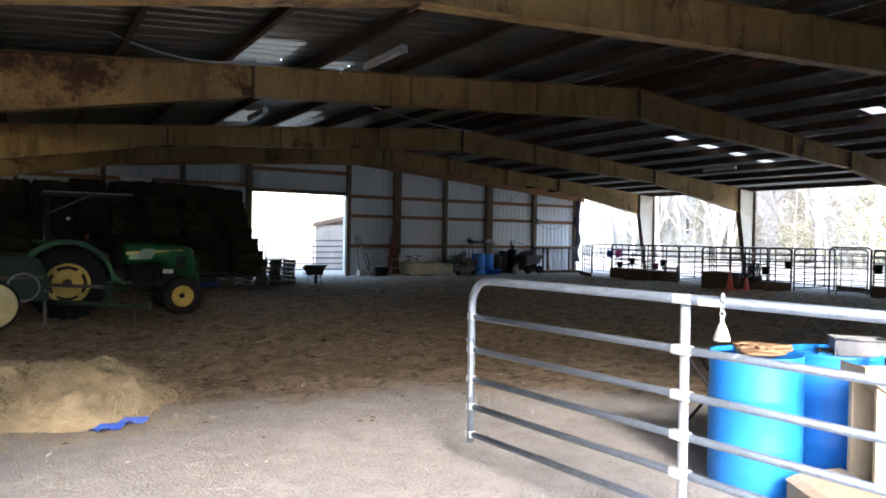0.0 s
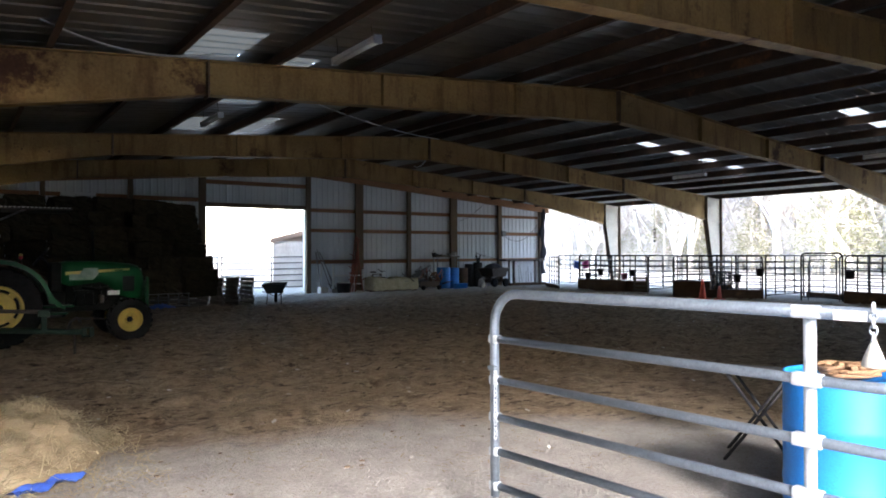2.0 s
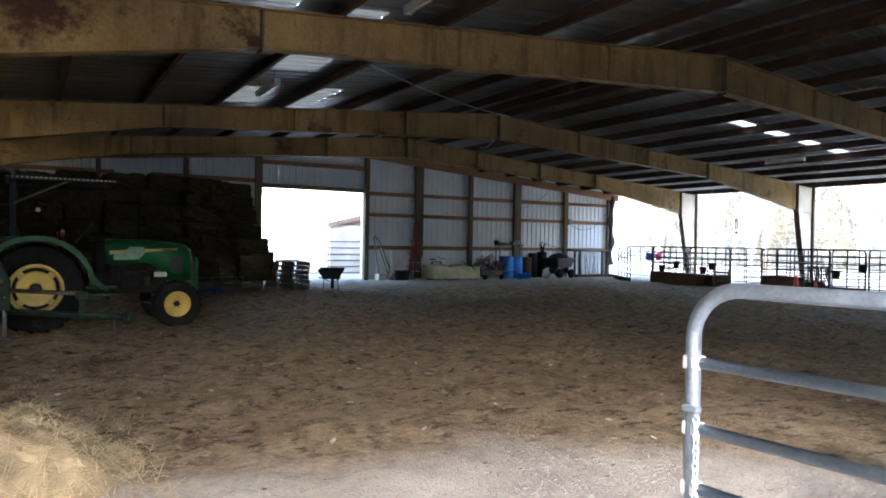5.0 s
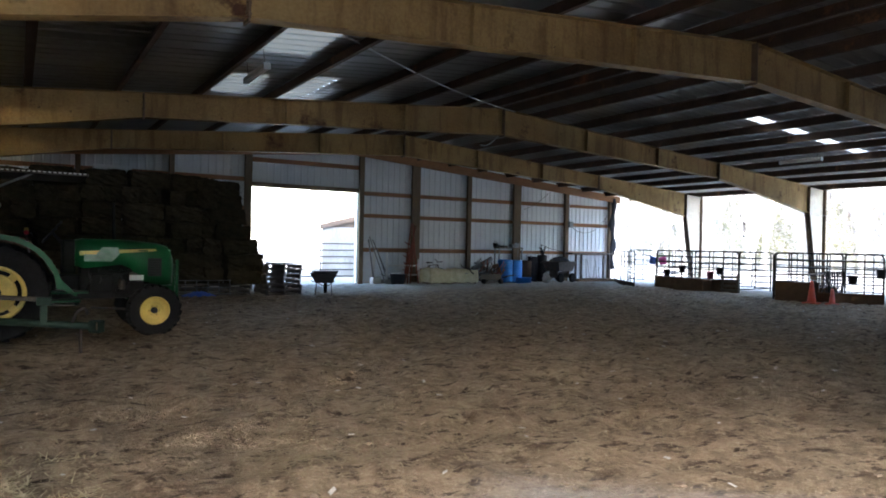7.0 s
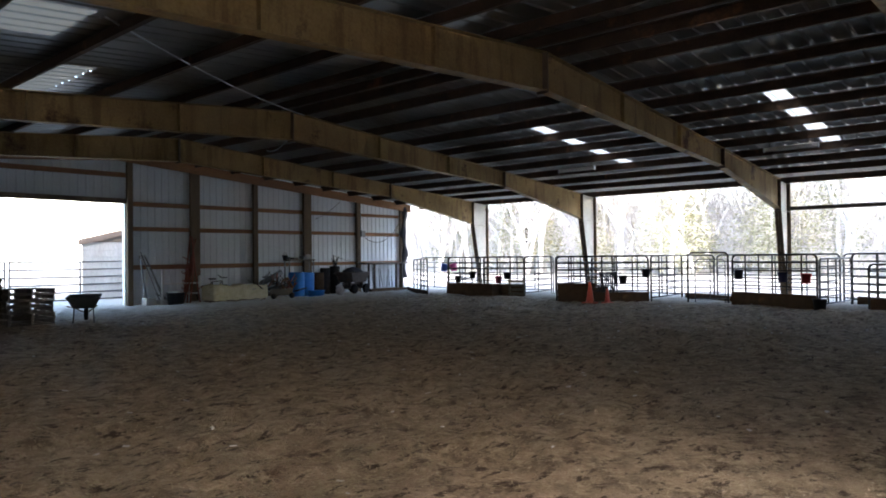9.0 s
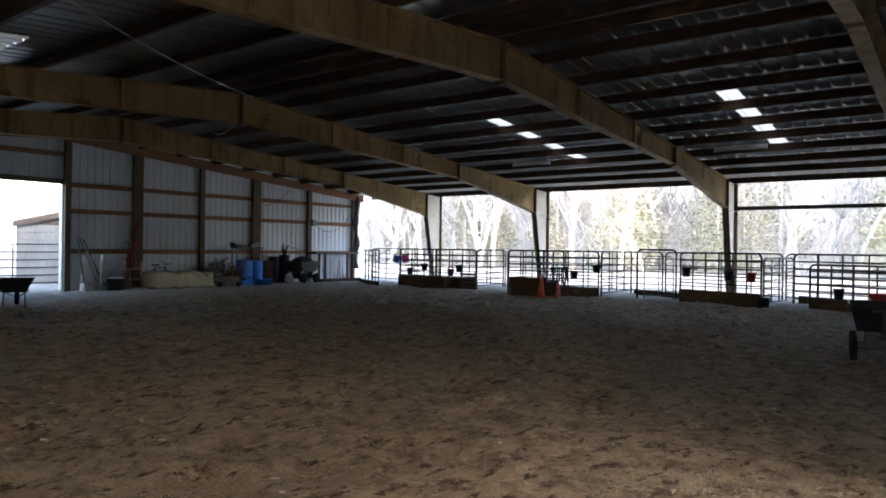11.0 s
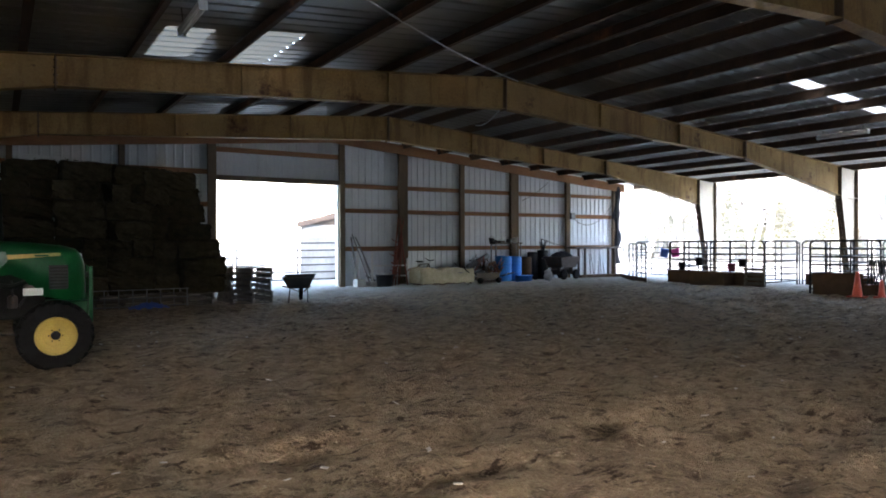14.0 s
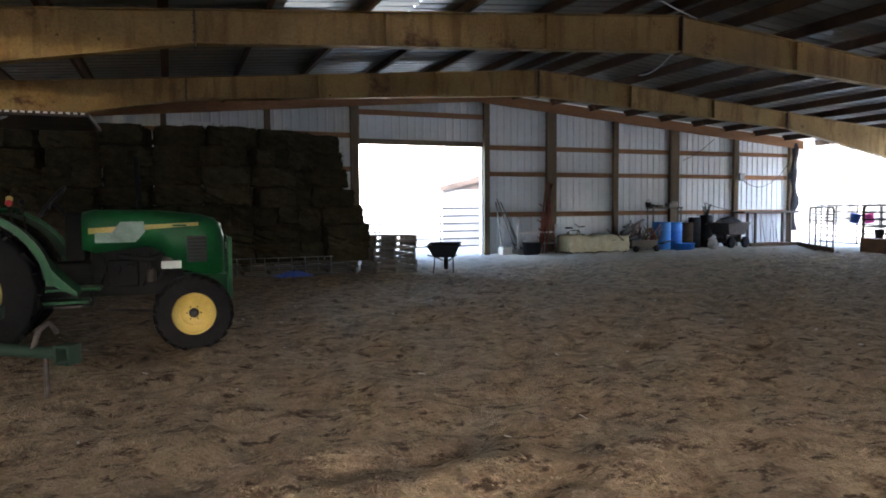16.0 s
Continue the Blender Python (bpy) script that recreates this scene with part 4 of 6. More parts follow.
# plywood saddle rack
t = thing("saddle_rack", "tan plywood saddle rack with a sloping board", "saddle rack", pose(4.58, 2.32, 0, 0, 0, -32))
part("upright", Shape().soft_box(-0.02, 0.42, 0.0, 0.04, 0.0, 0.88, 0.008), M_TANWOOD, t)
part("post", Shape().soft_box(0.26, 0.36, -0.06, -0.001, 0.0, 1.27, 0.008), M_TANWOOD, t)
part("sloping_board", Shape().extrude([(-0.10, -0.26, 0.86), (0.42, -0.26, 0.52), (0.42, -0.26, 0.58), (-0.10, -0.26, 0.92)], (0, 0.25, 0)), M_TANWOOD, t)
part("side_panel", Shape().extrude([(-0.02, -0.24, 0.0), (0.40, -0.24, 0.0), (0.40, -0.24, 0.52), (-0.02, -0.24, 0.8)], (0, 0.025, 0)), M_TANWOOD, t)
part("base_box", Shape().soft_box(-0.34, 0.5, -0.42, 0.12, -0.02, 0.16, 0.012), M_TANWOOD, t)
part("step", Shape().extrude([(-0.36, -0.40, 0.161), (-0.02, -0.40, 0.161), (-0.02, -0.40, 0.24), (-0.30, -0.40, 0.19)], (0, 0.5, 0)), M_TANWOOD, t)


# ---- loose hay pile ----
def hay_pile():
    s = Shape()
    n = 64
    xs = np.linspace(-1.35, 1.25, n)
    ys = np.linspace(-1.15, 1.5, n)
    gx, gy = np.meshgrid(xs, ys, indexing="ij")
    wob = 0.18 * value_noise(gx + 9, gy + 9, 0.5, 11)
    lobe = lambda cx, cy, rx, ry, h: h * np.clip(1 - ((gx - cx) / rx) ** 2 - ((gy - cy) / ry) ** 2 + wob, 0, 1) ** 0.75
    z = np.maximum(np.maximum(lobe(0.28, 0.05, 0.80, 0.80, 0.46), lobe(-0.45, 0.3, 0.85, 0.95, 0.42)), lobe(0.85, 0.3, 0.4, 0.5, 0.12))
    z += (0.075 * value_noise(gx, gy, 0.10, 12) + 0.10 * value_noise(gx, gy, 0.27, 13) + 0.04 * value_noise(gx, gy, 0.05, 14)) * np.clip(z * 6, 0, 1) - 0.05
    for i in range(n):
        for j in range(n):
            s.v.append((gx[i, j], gy[i, j], z[i, j]))
    for i in range(n - 1):
        for j in range(n - 1):
            s.f.append((i * n + j, (i + 1) * n + j, (i + 1) * n + j + 1, i * n + j + 1))
            s.smooth.append(True)
    t = thing("hay_pile", "loose pile of dry yellow hay on the dirt floor", "hay", pose(0.5, 7.15, 0))
    part("mound", s, M_HAY, t)
    st = Shape()
    r2 = random.Random(3)
    for k in range(11000):
        i, j = r2.randrange(n), r2.randrange(n)
        if z[i, j] < 0.0 and r2.random() < 0.75:
            continue
        p = Vector((gx[i, j] + r2.uniform(-0.03, 0.03), gy[i, j] + r2.uniform(-0.03, 0.03), max(z[i, j], 0.0) + 0.012))
        a, l, up = r2.uniform(0, 6.28), r2.uniform(0.025, 0.12) * (1.0 if r2.random() < 0.95 else 1.8), r2.uniform(-0.25, 0.55)
        d = Vector((math.cos(a), math.sin(a), up)).normalized() * l
        w = Vector((-math.sin(a), math.cos(a), 0)) * 0.0035
        st.quad(p - d - w, p - d + w, p + d + w * 0.6, p + d - w * 0.6)
    tagged(part("straw", st, M_STRAW, t), "", "", "", "stuff")


hay_pile()
# blue tarp edge under the pile
s = Shape()
for i in range(13):
    for j in range(5):
        s.v.append((-0.24 + 0.04 * i, -0.07 + 0.035 * j + 0.012 * math.sin(i), 0.012 + 0.022 * math.sin(i * 1.1 + j) + 0.02))
for i in range(12):
    for j in range(4):
        s.f.append((i * 5 + j, (i + 1) * 5 + j, (i + 1) * 5 + j + 1, i * 5 + j + 1))
        s.smooth.append(True)
solid("blue_tarp", s, M_BLUETARP, "crumpled strip of blue tarp beside the hay pile", "tarp", "blue tarps", "", pose(1.03, 6.33, 0, 0, 0, 30))


# ---- hay bale stack ----
def bale_mesh(seed):
    bm = bmesh.new()
    bmesh.ops.create_cube(bm, size=1)
    bmesh.ops.subdivide_edges(bm, edges=bm.edges[:], cuts=5, use_grid_fill=True)
    r = random.Random(seed)
    for v in bm.verts:
        c = v.co.copy()
        rad = 1 - 0.03 * (abs(c.x * 2) ** 4 * abs(c.z * 2) ** 4 + abs(c.y * 2) ** 4 * abs(c.z * 2) ** 4 + abs(c.x * 2) ** 4 * abs(c.y * 2) ** 4)
        v.co = Vector((c.x * 0.94, c.y * 0.5, c.z * 0.40)) * rad + Vector([r.uniform(-0.026, 0.026) for _ in range(3)])
    sh = Shape().take(bm)
    # loose stalks that stand off the cut faces
    for k in range(170):
        face = r.randrange(4)
        u, v = r.uniform(-0.5, 0.5), r.uniform(-0.5, 0.5)
        p = (Vector((u * 0.92, -0.25, v * 0.39)), Vector((u * 0.92, 0.25, v * 0.39)), Vector((0.47, u * 0.49, v * 0.39)), Vector((u * 0.92, v * 0.5, 0.2)))[face]
        out = (Vector((0, -1, 0)), Vector((0, 1, 0)), X, Z)[face]
        d = (out * r.uniform(0.2, 1.0) + Vector((r.uniform(-1, 1), r.uniform(-1, 1), r.uniform(-1, 0.6)))).normalized() * r.uniform(0.03, 0.09)
        w = d.cross(Vector((0.3, 0.5, 0.8))).normalized() * 0.004
        sh.quad(p - w, p + w, p + d + w * 0.5, p + d - w * 0.5)
    return sh.mesh("hay_bale", M_BALE_SHADED)


BALES = [bale_mesh(k) for k in range(5)]
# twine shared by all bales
TWINE = Shape().tube([(0, -0.256, -0.2), (0, 0.256, -0.2), (0, 0.256, 0.205), (0, -0.256, 0.205)], 0.006, 4, True).mesh("twine", M_BALE_SHADED)


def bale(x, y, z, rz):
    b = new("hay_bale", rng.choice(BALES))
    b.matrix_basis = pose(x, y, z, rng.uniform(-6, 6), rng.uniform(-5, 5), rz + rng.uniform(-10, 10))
    tagged(b, "dusty greenish-brown rectangular hay bale in a tall stack, darkened for shade", "hay bale", "stacked hay bales")
    for x in (-0.2, 0.2):
        part("twine", TWINE, None, b, "", pose(x, 0, 0))


# columns of bales, each a little out of line with the next: left edge, courses, setback
COLUMNS = [(-2.28, 7, 0.25), (-1.29, 6, 0.1), (-0.31, 7, 0.3), (0.68, 7, 0.0), (1.66, 7, 0.2), (2.64, 7, 0.08), (3.62, 7, 0.0), (4.60, 7, 0.2)]
for cx, courses, back in COLUMNS:
    for course in range(courses):
        z = 0.50 + (0.385 + 0.02 * (cx > 1.6) * (1 - back)) * course
        lean = 0.02 * course * rng.uniform(-1, 1)
        if (course + int(cx * 3)) % 3 == 0:
            # two ends showing side by side
            for dx in (0.25, 0.73):
                bale(cx + dx + lean, 22.55 + back + rng.uniform(-0.12, 0.1), z, 90)
        else:
            bale(cx + 0.49 + lean, 22.35 + back + rng.uniform(-0.10, 0.10), z, 0)
        bale(cx + 0.49, 23.02 + back, z, 0)
# the stepped end of the stack by the doorway
for course, edge in enumerate((7.05, 7.05, 6.95, 6.72, 6.6, 6.5, 6.4)):
    z = 0.50 + 0.385 * course
    bale(edge - 0.47, 22.38 + rng.uniform(-0.12, 0.06), z, 0)
    bale(5.84 - 0.04 * course, 22.62 + rng.uniform(-0.1, 0.1), z, 90)
    for k in range(4):
        bale(edge - 0.32 + rng.uniform(-0.1, 0.05), 23.15 + 0.97 * k, z, 90)


def pallet(m, label="weathered grey wooden pallet", group="pallets"):
    t = thing("pallet", label, "pallet", m, group)
    for k in range(7):
        y = -0.5 + 0.155 * k
        part("deck_board", Shape().soft_box(-0.6, 0.6, y - 0.005, y + 0.09, 0.115, 0.135, 0.004), M_PALLET, t)
    for k in range(3):
        y = -0.5 + 0.46 * k
        part("bottom_board", Shape().soft_box(-0.6, 0.6, y, y + 0.09, 0.0, 0.02, 0.004), M_PALLET, t)
    for x in (-0.58, -0.02, 0.54):
        part("stringer", Shape().soft_box(x, x + 0.045, -0.5, 0.52, 0.021, 0.114, 0.004), M_PALLET, t)
    return t


first = pallet(pose(6.15, 22.6, 0.0))
for layer in range(2):
    for k in range(7):
        if layer or k:
            copy_thing(first, pose(6.15 - 1.24 * k + 0.03 * layer, 22.6 + rng.uniform(-0.05, 0.05), 0.138 * layer, 0, 0, rng.uniform(-2, 2)))
for k in range(6):
    copy_thing(first, pose(7.52 + rng.uniform(-0.04, 0.04), 22.25 + rng.uniform(-0.04, 0.04), 0.139 * k, rng.uniform(-0.5, 0.5), rng.uniform(-0.5, 0.5), rng.uniform(-4, 4)) @ Matrix.Diagonal((0.84, 1.0, 1.0, 1.0)))

# folded blue tarp and a row of low cage panels before the stack
s = Shape()
for i in range(15):
    for j in range(6):
        s.v.append((-0.38 + 0.055 * i, -0.2 + 0.08 * j, 0.0 + 0.11 * math.sin(math.pi * i / 14) * math.sin(math.pi * j / 5) + 0.03 * math.sin(i * 1.7 + j * 2.1) + 0.03))
for i in range(14):
    for j in range(5):
        s.f.append((i * 6 + j, (i + 1) * 6 + j, (i + 1) * 6 + j + 1, i * 6 + j + 1))
        s.smooth.append(True)
solid("blue_tarp", s, M_BLUETARP, "crumpled blue tarp lying before the hay stack", "tarp", "blue tarps", "", pose(5.3, 21.65, 0))
t = thing("wire_panel", "low dark welded wire panel leaning along the hay stack", "wire panel", pose(3.9, 21.95, 0, -8, 0, 0))
for z in (0.05, 0.22, 0.40):
    part("rail", Shape().tube([(0, 0, z), (2.3, 0, z)], 0.010, 5), M_CHROMEPIPE, t)
for k in range(9):
    part("bar", Shape().tube([(0.02 + 0.28 * k, 0, 0.0), (0.02 + 0.28 * k, 0, 0.42)], 0.010, 5), M_CHROMEPIPE, t)
# pale board and metal sheet laid over the top of the stack
solid("metal_sheet", Shape().soft_box(-0.45, 0.45, -0.02, 0.0, 0.0, 0.2, 0.004), M_WHITE_STEEL, "pale bent sheet of roofing on the hay", "metal sheet", "", "", pose(3.4, 22.9, 3.10, -15, 2, 0))


# ---- wheelbarrow ----
def wheelbarrow(m, label):
    t = thing("wheelbarrow", label, "wheelbarrow", m, "wheelbarrows")
    top = [(-0.46, -0.36, 0.74), (0.46, -0.36, 0.70), (0.46, 0.36, 0.70), (-0.46, 0.36, 0.74)]
    low = [(-0.26, -0.22, 0.40), (0.28, -0.22, 0.40), (0.28, 0.22, 0.40), (-0.26, 0.22, 0.40)]
    s = Shape()
    for k in range(4):
        a, b = k, (k + 1) % 4
        s.quad(low[a], low[b], top[b], top[a])
        ins = lambda p: tuple(0.96 * q if i < 2 else q + 0.01 for i, q in enumerate(p))
        s.quad(ins(low[a]), ins(top[a]), ins(top[b]), ins(low[b]))
    s.quad(*low)
    part("tray", s, M_BLACK, t)
    part("rim", Shape().tube(top, 0.015, 6, True), M_BLACK, t)
    for y in (-0.2, 0.2):
        part("handle", Shape().tube([(-0.62, y * 0.3, 0.24), (-0.1, y, 0.38), (0.80, y * 1.5, 0.50)], 0.02, 7), M_POST, t)
        part("leg", Shape().tube([(0.22, y, 0.4), (0.3, y * 1.1, 0.01), (0.38, y * 1.1, 0.01), (0.12, y, 0.4)], 0.014, 6), M_DARKSTEEL, t)
    w = part("wheel", Shape().lathe([(0.15, -0.045), (0.19, -0.04), (0.205, 0.0), (0.19, 0.04), (0.15, 0.045)], 20, pose(-0.6, 0, 0.205, 90, 0, 0)), M_RUBBER, t)
    part("rim", Shape().lathe([(0.03, -0.04), (0.148, -0.03), (0.148, 0.03), (0.03, 0.04)], 16, pose(-0.6, 0, 0.205, 90, 0, 0)), M_DARKSTEEL, w)
    return t


wheelbarrow(pose(8.62, 21.55, 0, 0, 0, 245) @ Matrix.Diagonal((1.0, 1.0, 0.86, 1.0)), "dark steel wheelbarrow standing in the doorway light")


# ---- tractor ----
# pale grey-green for the patch beside the hood stripe
M_PALE_GREEN = surface("mottled_pale_green", (0.20, 0.27, 0.21), (0.05, 0.12, 0.06), 0.35, 0.0, 5, 60, None, 0.6, 0.1)

def wheel(name, parent, x, y, z, r, width, rim_r, lugs, face):
    """A tyre with tread and a dished rim; face is the side, -1 or 1, on which the dish shows."""
    m = pose(x, y, z, 90, 0, 0)
    tyre = Shape().lathe([(rim_r, -width / 2), (rim_r + 0.03, -width / 2), (r * 0.93, -width * 0.46), (r * 0.985, -width * 0.36), (r * 0.985, width * 0.36), (r * 0.93, width * 0.46), (rim_r + 0.03, width / 2), (rim_r, width / 2)], 40, m, False)
    lug_poses = []
    for k in range(lugs):
        a = 2 * math.pi * k / lugs
        for side in (-1, 1):
            b = a + (math.pi / lugs if side > 0 else 0)
            mm = m @ Matrix.Rotation(b, 4, "Z") @ pose(r * 0.985, 0, side * width * 0.23, side * -38, 0, 0)
            lug_poses.append(mm)
    w = part(name, tyre, M_RUBBER, parent)
    lug = Shape().box(-0.02, 0.022, -0.018, 0.018, -width * 0.27, width * 0.27).mesh("lug", M_RUBBER)
    for mm in lug_poses:
        part("lug", lug, None, w, "", mm)
    d = -face
    if r > 0.5:
        # a rim ring, dark windows, and a disc held by four lugs
        ring = Shape().lathe([(rim_r, d * width * 0.5), (rim_r * 1.05, d * width * 0.52), (rim_r * 1.0, d * width * 0.54), (rim_r * 0.90, d * width * 0.5), (rim_r * 0.88, d * width * 0.2)], 36, m, False)
        part("rim", ring, M_YELLOW, w, "yellow painted rim ring")
        disc = Shape().lathe([(rim_r * 0.72, d * width * 0.26), (rim_r * 0.74, d * width * 0.34), (rim_r * 0.66, d * width * 0.36), (rim_r * 0.45, d * width * 0.24), (rim_r * 0.2, d * width * 0.24)], 32, m, False)
        for k in range(4):
            disc.box(rim_r * 0.70, rim_r * 0.90, -0.05, 0.05, min(d * width * 0.24, d * width * 0.33), max(d * width * 0.24, d * width * 0.33), m @ Matrix.Rotation(0.785 + k * math.pi / 2, 4, "Z"))
        part("wheel_disc", disc, M_YELLOW, w, "yellow wheel disc")
        part("wheel_well", Shape().lathe([(rim_r * 0.89, d * width * 0.1), (0.0, d * width * 0.1)], 24, m, False), M_ENGINE, w)
    else:
        rim = Shape().lathe([(rim_r, d * width * 0.5), (rim_r * 1.04, d * width * 0.52), (rim_r * 1.0, d * width * 0.54), (rim_r * 0.93, d * width * 0.5), (rim_r * 0.90, d * width * 0.30), (rim_r * 0.66, d * width * 0.33), (rim_r * 0.60, d * width * 0.26), (rim_r * 0.40, d * width * 0.14), (rim_r * 0.24, d * width * 0.14)], 32, m, False)
        part("rim", rim, M_YELLOW, w, "yellow painted rim")
    hub = Shape().lathe([(rim_r * 0.22, d * width * 0.10), (rim_r * 0.22, d * width * 0.36), (rim_r * 0.12, d * width * 0.42)], 16, m)
    for k in range(6):
        a = k * math.pi / 3
        hub.lathe([(rim_r * 0.04, d * width * 0.1), (rim_r * 0.04, d * width * 0.20)], 6, m @ pose(rim_r * 0.33 * math.cos(a), rim_r * 0.33 * math.sin(a), 0))
    part("hub", hub, M_BLACK, w)
    return w


def tractor():
    """Points towards +x; the rear axle is the origin."""
    t = thing("tractor", "green farm tractor with yellow rims and a flat canopy", "tractor", pose(1.12, 15.34, 0))
    wheel("front_wheel", t, 2.02, -0.68, 0.37, 0.37, 0.23, 0.205, 22, -1)
    wheel("front_wheel", t, 2.02, 0.68, 0.37, 0.37, 0.23, 0.205, 22, 1)
    wheel("rear_wheel", t, 0.0, -0.66, 0.66, 0.66, 0.40, 0.36, 20, -1)
    wheel("rear_wheel", t, 0.0, 0.66, 0.66, 0.66, 0.40, 0.36, 20, 1)
    # hood lofted from cross sections: x, half width, bottom, top
    secs = [(0.98, 0.30, 1.02, 1.40), (1.10, 0.31, 0.98, 1.425), (1.6, 0.31, 1.04, 1.42), (1.74, 0.308, 0.98, 1.41), (1.86, 0.305, 0.80, 1.40), (2.12, 0.30, 0.73, 1.37), (2.26, 0.285, 0.72, 1.33), (2.33, 0.26, 0.73, 1.25), (2.36, 0.22, 0.75, 1.16)]
    s = Shape()
    ring = 10
    for x, w, z0, z1 in secs:
        c = 0.09
        for yy, zz in ((-w * 0.97, z0), (-w, (z0 + z1) / 2), (-w, z1 - c), (-w + 0.04, z1 - 0.03), (-w + c, z1), (w - c, z1), (w - 0.04, z1 - 0.03), (w, z1 - c), (w, (z0 + z1) / 2), (w * 0.97, z0)):
            s.v.append((x, yy, zz))
    for i in range(len(secs) - 1):
        for j in range(ring):
            a, b = i * ring, (i + 1) * ring
            s.f.append((a + j, a + (j + 1) % ring, b + (j + 1) % ring, b + j))
            s.smooth.append(True)
    s.f += [tuple(range(ring)), tuple(reversed(range((len(secs) - 1) * ring, len(secs) * ring)))]
    s.smooth += [False, False]
    part("hood", s, M_GREEN, t, "glossy green hood")
    for side in (-1, 1):
        y = side * 0.312
        part("stripe", Shape().extrude([(1.04, y, 1.235), (1.6, y, 1.265), (2.10, y * 0.985, 1.285), (2.10, y * 0.985, 1.25), (1.6, y, 1.215), (1.04, y, 1.175)], (0, side * 0.004, 0)), M_YELLOW, t, "yellow hood stripe")
        for bx, bw in ((1.30, 0.24), (1.84, 0.14)):
            part("stripe_mark", Shape().box(bx, bx + bw, y * 1.012 - 0.002 if side < 0 else y * 0.998, y * 0.998 if side < 0 else y * 1.012 + 0.002, 1.232 + 0.02 * (bx - 1.3), 1.252 + 0.02 * (bx - 1.3)), M_GREEN, t, "dark lettering on the stripe")
        part("side_panel", Shape().extrude([(1.10, y, 1.085), (1.48, y, 1.085), (1.58, y, 1.20), (1.56, y, 1.30), (1.34, y, 1.30), (1.26, y, 1.19), (1.10, y, 1.19)], (0, side * 0.008, 0)), M_PALE_GREEN, t, "pale patch on the hood side")
        part("vent", Shape().box(1.98, 2.18, y * 0.985 - 0.004, y * 0.985 + 0.004, 0.86, 1.14), M_BLACK, t, "black louvred vent")
        for k in range(7):
            part("louvre", Shape().box(1.985, 2.175, y * 1.0 - 0.005, y * 1.0 + 0.005, 0.88 + 0.037 * k, 0.892 + 0.037 * k), M_ENGINE, t)
        part("step", Shape().soft_box(0.72, 0.98, side * 0.33 - 0.1, side * 0.33 + 0.1, 0.44, 0.47, 0.008), M_DARKSTEEL, t)
        # fender: curved sheet over the rear wheel
        f = Shape()
        pr = arc((0, 0, 0.66), 0.76, 155, 20, 14, X, Z)
        y0, y1 = side * 0.40, side * 0.84
        for p, q in zip(pr, pr[1:]):
            f.quad((p.x, y0, p.z), (q.x, y0, q.z), (q.x, y1, q.z), (p.x, y1, p.z), smooth=True)
            f.quad((p.x * 0.975, y0, p.z - 0.02), (q.x * 0.975, y0, q.z - 0.02), (q.x * 0.975, y1, q.z - 0.02), (p.x * 0.975, y1, p.z - 0.02), smooth=True)
        f.extrude([(0.70, y0, 0.95), (0.76, y0, 0.72), (0.98, y0, 0.60), (0.98, y0, 0.64), (0.84, y0, 0.78)], (0, side * 0.42, 0))
        # skirt that shows the fender's thickness from the side
        outer, inner = arc((0, 0, 0.66), 0.80, 158, 4, 20, X, Z), arc((0, 0, 0.66), 0.73, 158, 4, 20, X, Z)
        for a0, a1, b0, b1 in zip(outer, outer[1:], inner, inner[1:]):
            f.extrude([(a0.x, y1, a0.z), (a1.x, y1, a1.z), (b1.x, y1, b1.z), (b0.x, y1, b0.z)], (0, side * 0.012, 0))
        f.soft_box(-0.55, 0.28, min(y0, y1), max(y0, y1), 1.395, 1.44, 0.02)
        part("fender", f, M_GREEN, t, "green rear fender")
        part("rops_post", Shape().soft_box(-0.36, -0.28, side * 0.46 - 0.035, side * 0.46 + 0.035, 1.05, 2.30, 0.01), M_BLACK, t)
        part("floor_plate", Shape().soft_box(0.45, 1.15, side * 0.12 if side > 0 else -0.5, 0.5 if side > 0 else -0.12, 0.62, 0.65, 0.008), M_GREEN, t)
    part("canopy", Shape().soft_box(-0.42, 1.12, -0.66, 0.66, 2.31, 2.36, 0.02), M_DARKSTEEL, t, "flat dark canopy roof")
    for k in range(24):
        part("trim_block", Shape().box(-0.4 + 0.063 * k, -0.365 + 0.063 * k, -0.668, -0.655, 2.335, 2.352), M_WHITE, t, "pale canopy edge block")
    part("canopy_strut", Shape().tube([(-0.3, -0.5, 1.95), (0.42, -0.55, 2.32)], 0.018, 8), M_CHROMEPIPE, t)
    # running gear and details
    part("engine", Shape().soft_box(1.05, 1.95, -0.22, 0.22, 0.52, 1.05, 0.03).soft_box(1.2, 1.5, -0.30, -0.2, 0.62, 0.9, 0.02).tube([(1.3, -0.28, 0.95), (1.6, -0.28, 0.9), (1.85, -0.26, 0.98)], 0.03, 8).lathe([(0.06, -0.33), (0.06, -0.2)], 14, pose(1.42, 0, 0.8, 90, 0, 0) @ pose(0, 0, 0.58)), M_ENGINE, t, "dark oily engine block")
    for k in range(5):
        part("hose", Shape().tube([(1.12 + 0.14 * k, -0.25, 0.62 + 0.05 * (k % 3)), (1.2 + 0.14 * k, -0.31, 0.80), (1.16 + 0.15 * k, -0.26, 0.97)], 0.014, 6), M_BLACK, t)
    part("fuel_filter", Shape().lathe([(0.045, 0.0), (0.05, 0.02), (0.05, 0.13), (0.02, 0.15)], 12, pose(1.62, -0.28, 0.66)), M_DARKSTEEL, t)
    part("alternator", Shape().lathe([(0.03, -0.06), (0.075, -0.05), (0.075, 0.05), (0.03, 0.06)], 14, pose(1.80, -0.24, 0.88, 90, 0, 0)), M_DARKSTEEL, t)
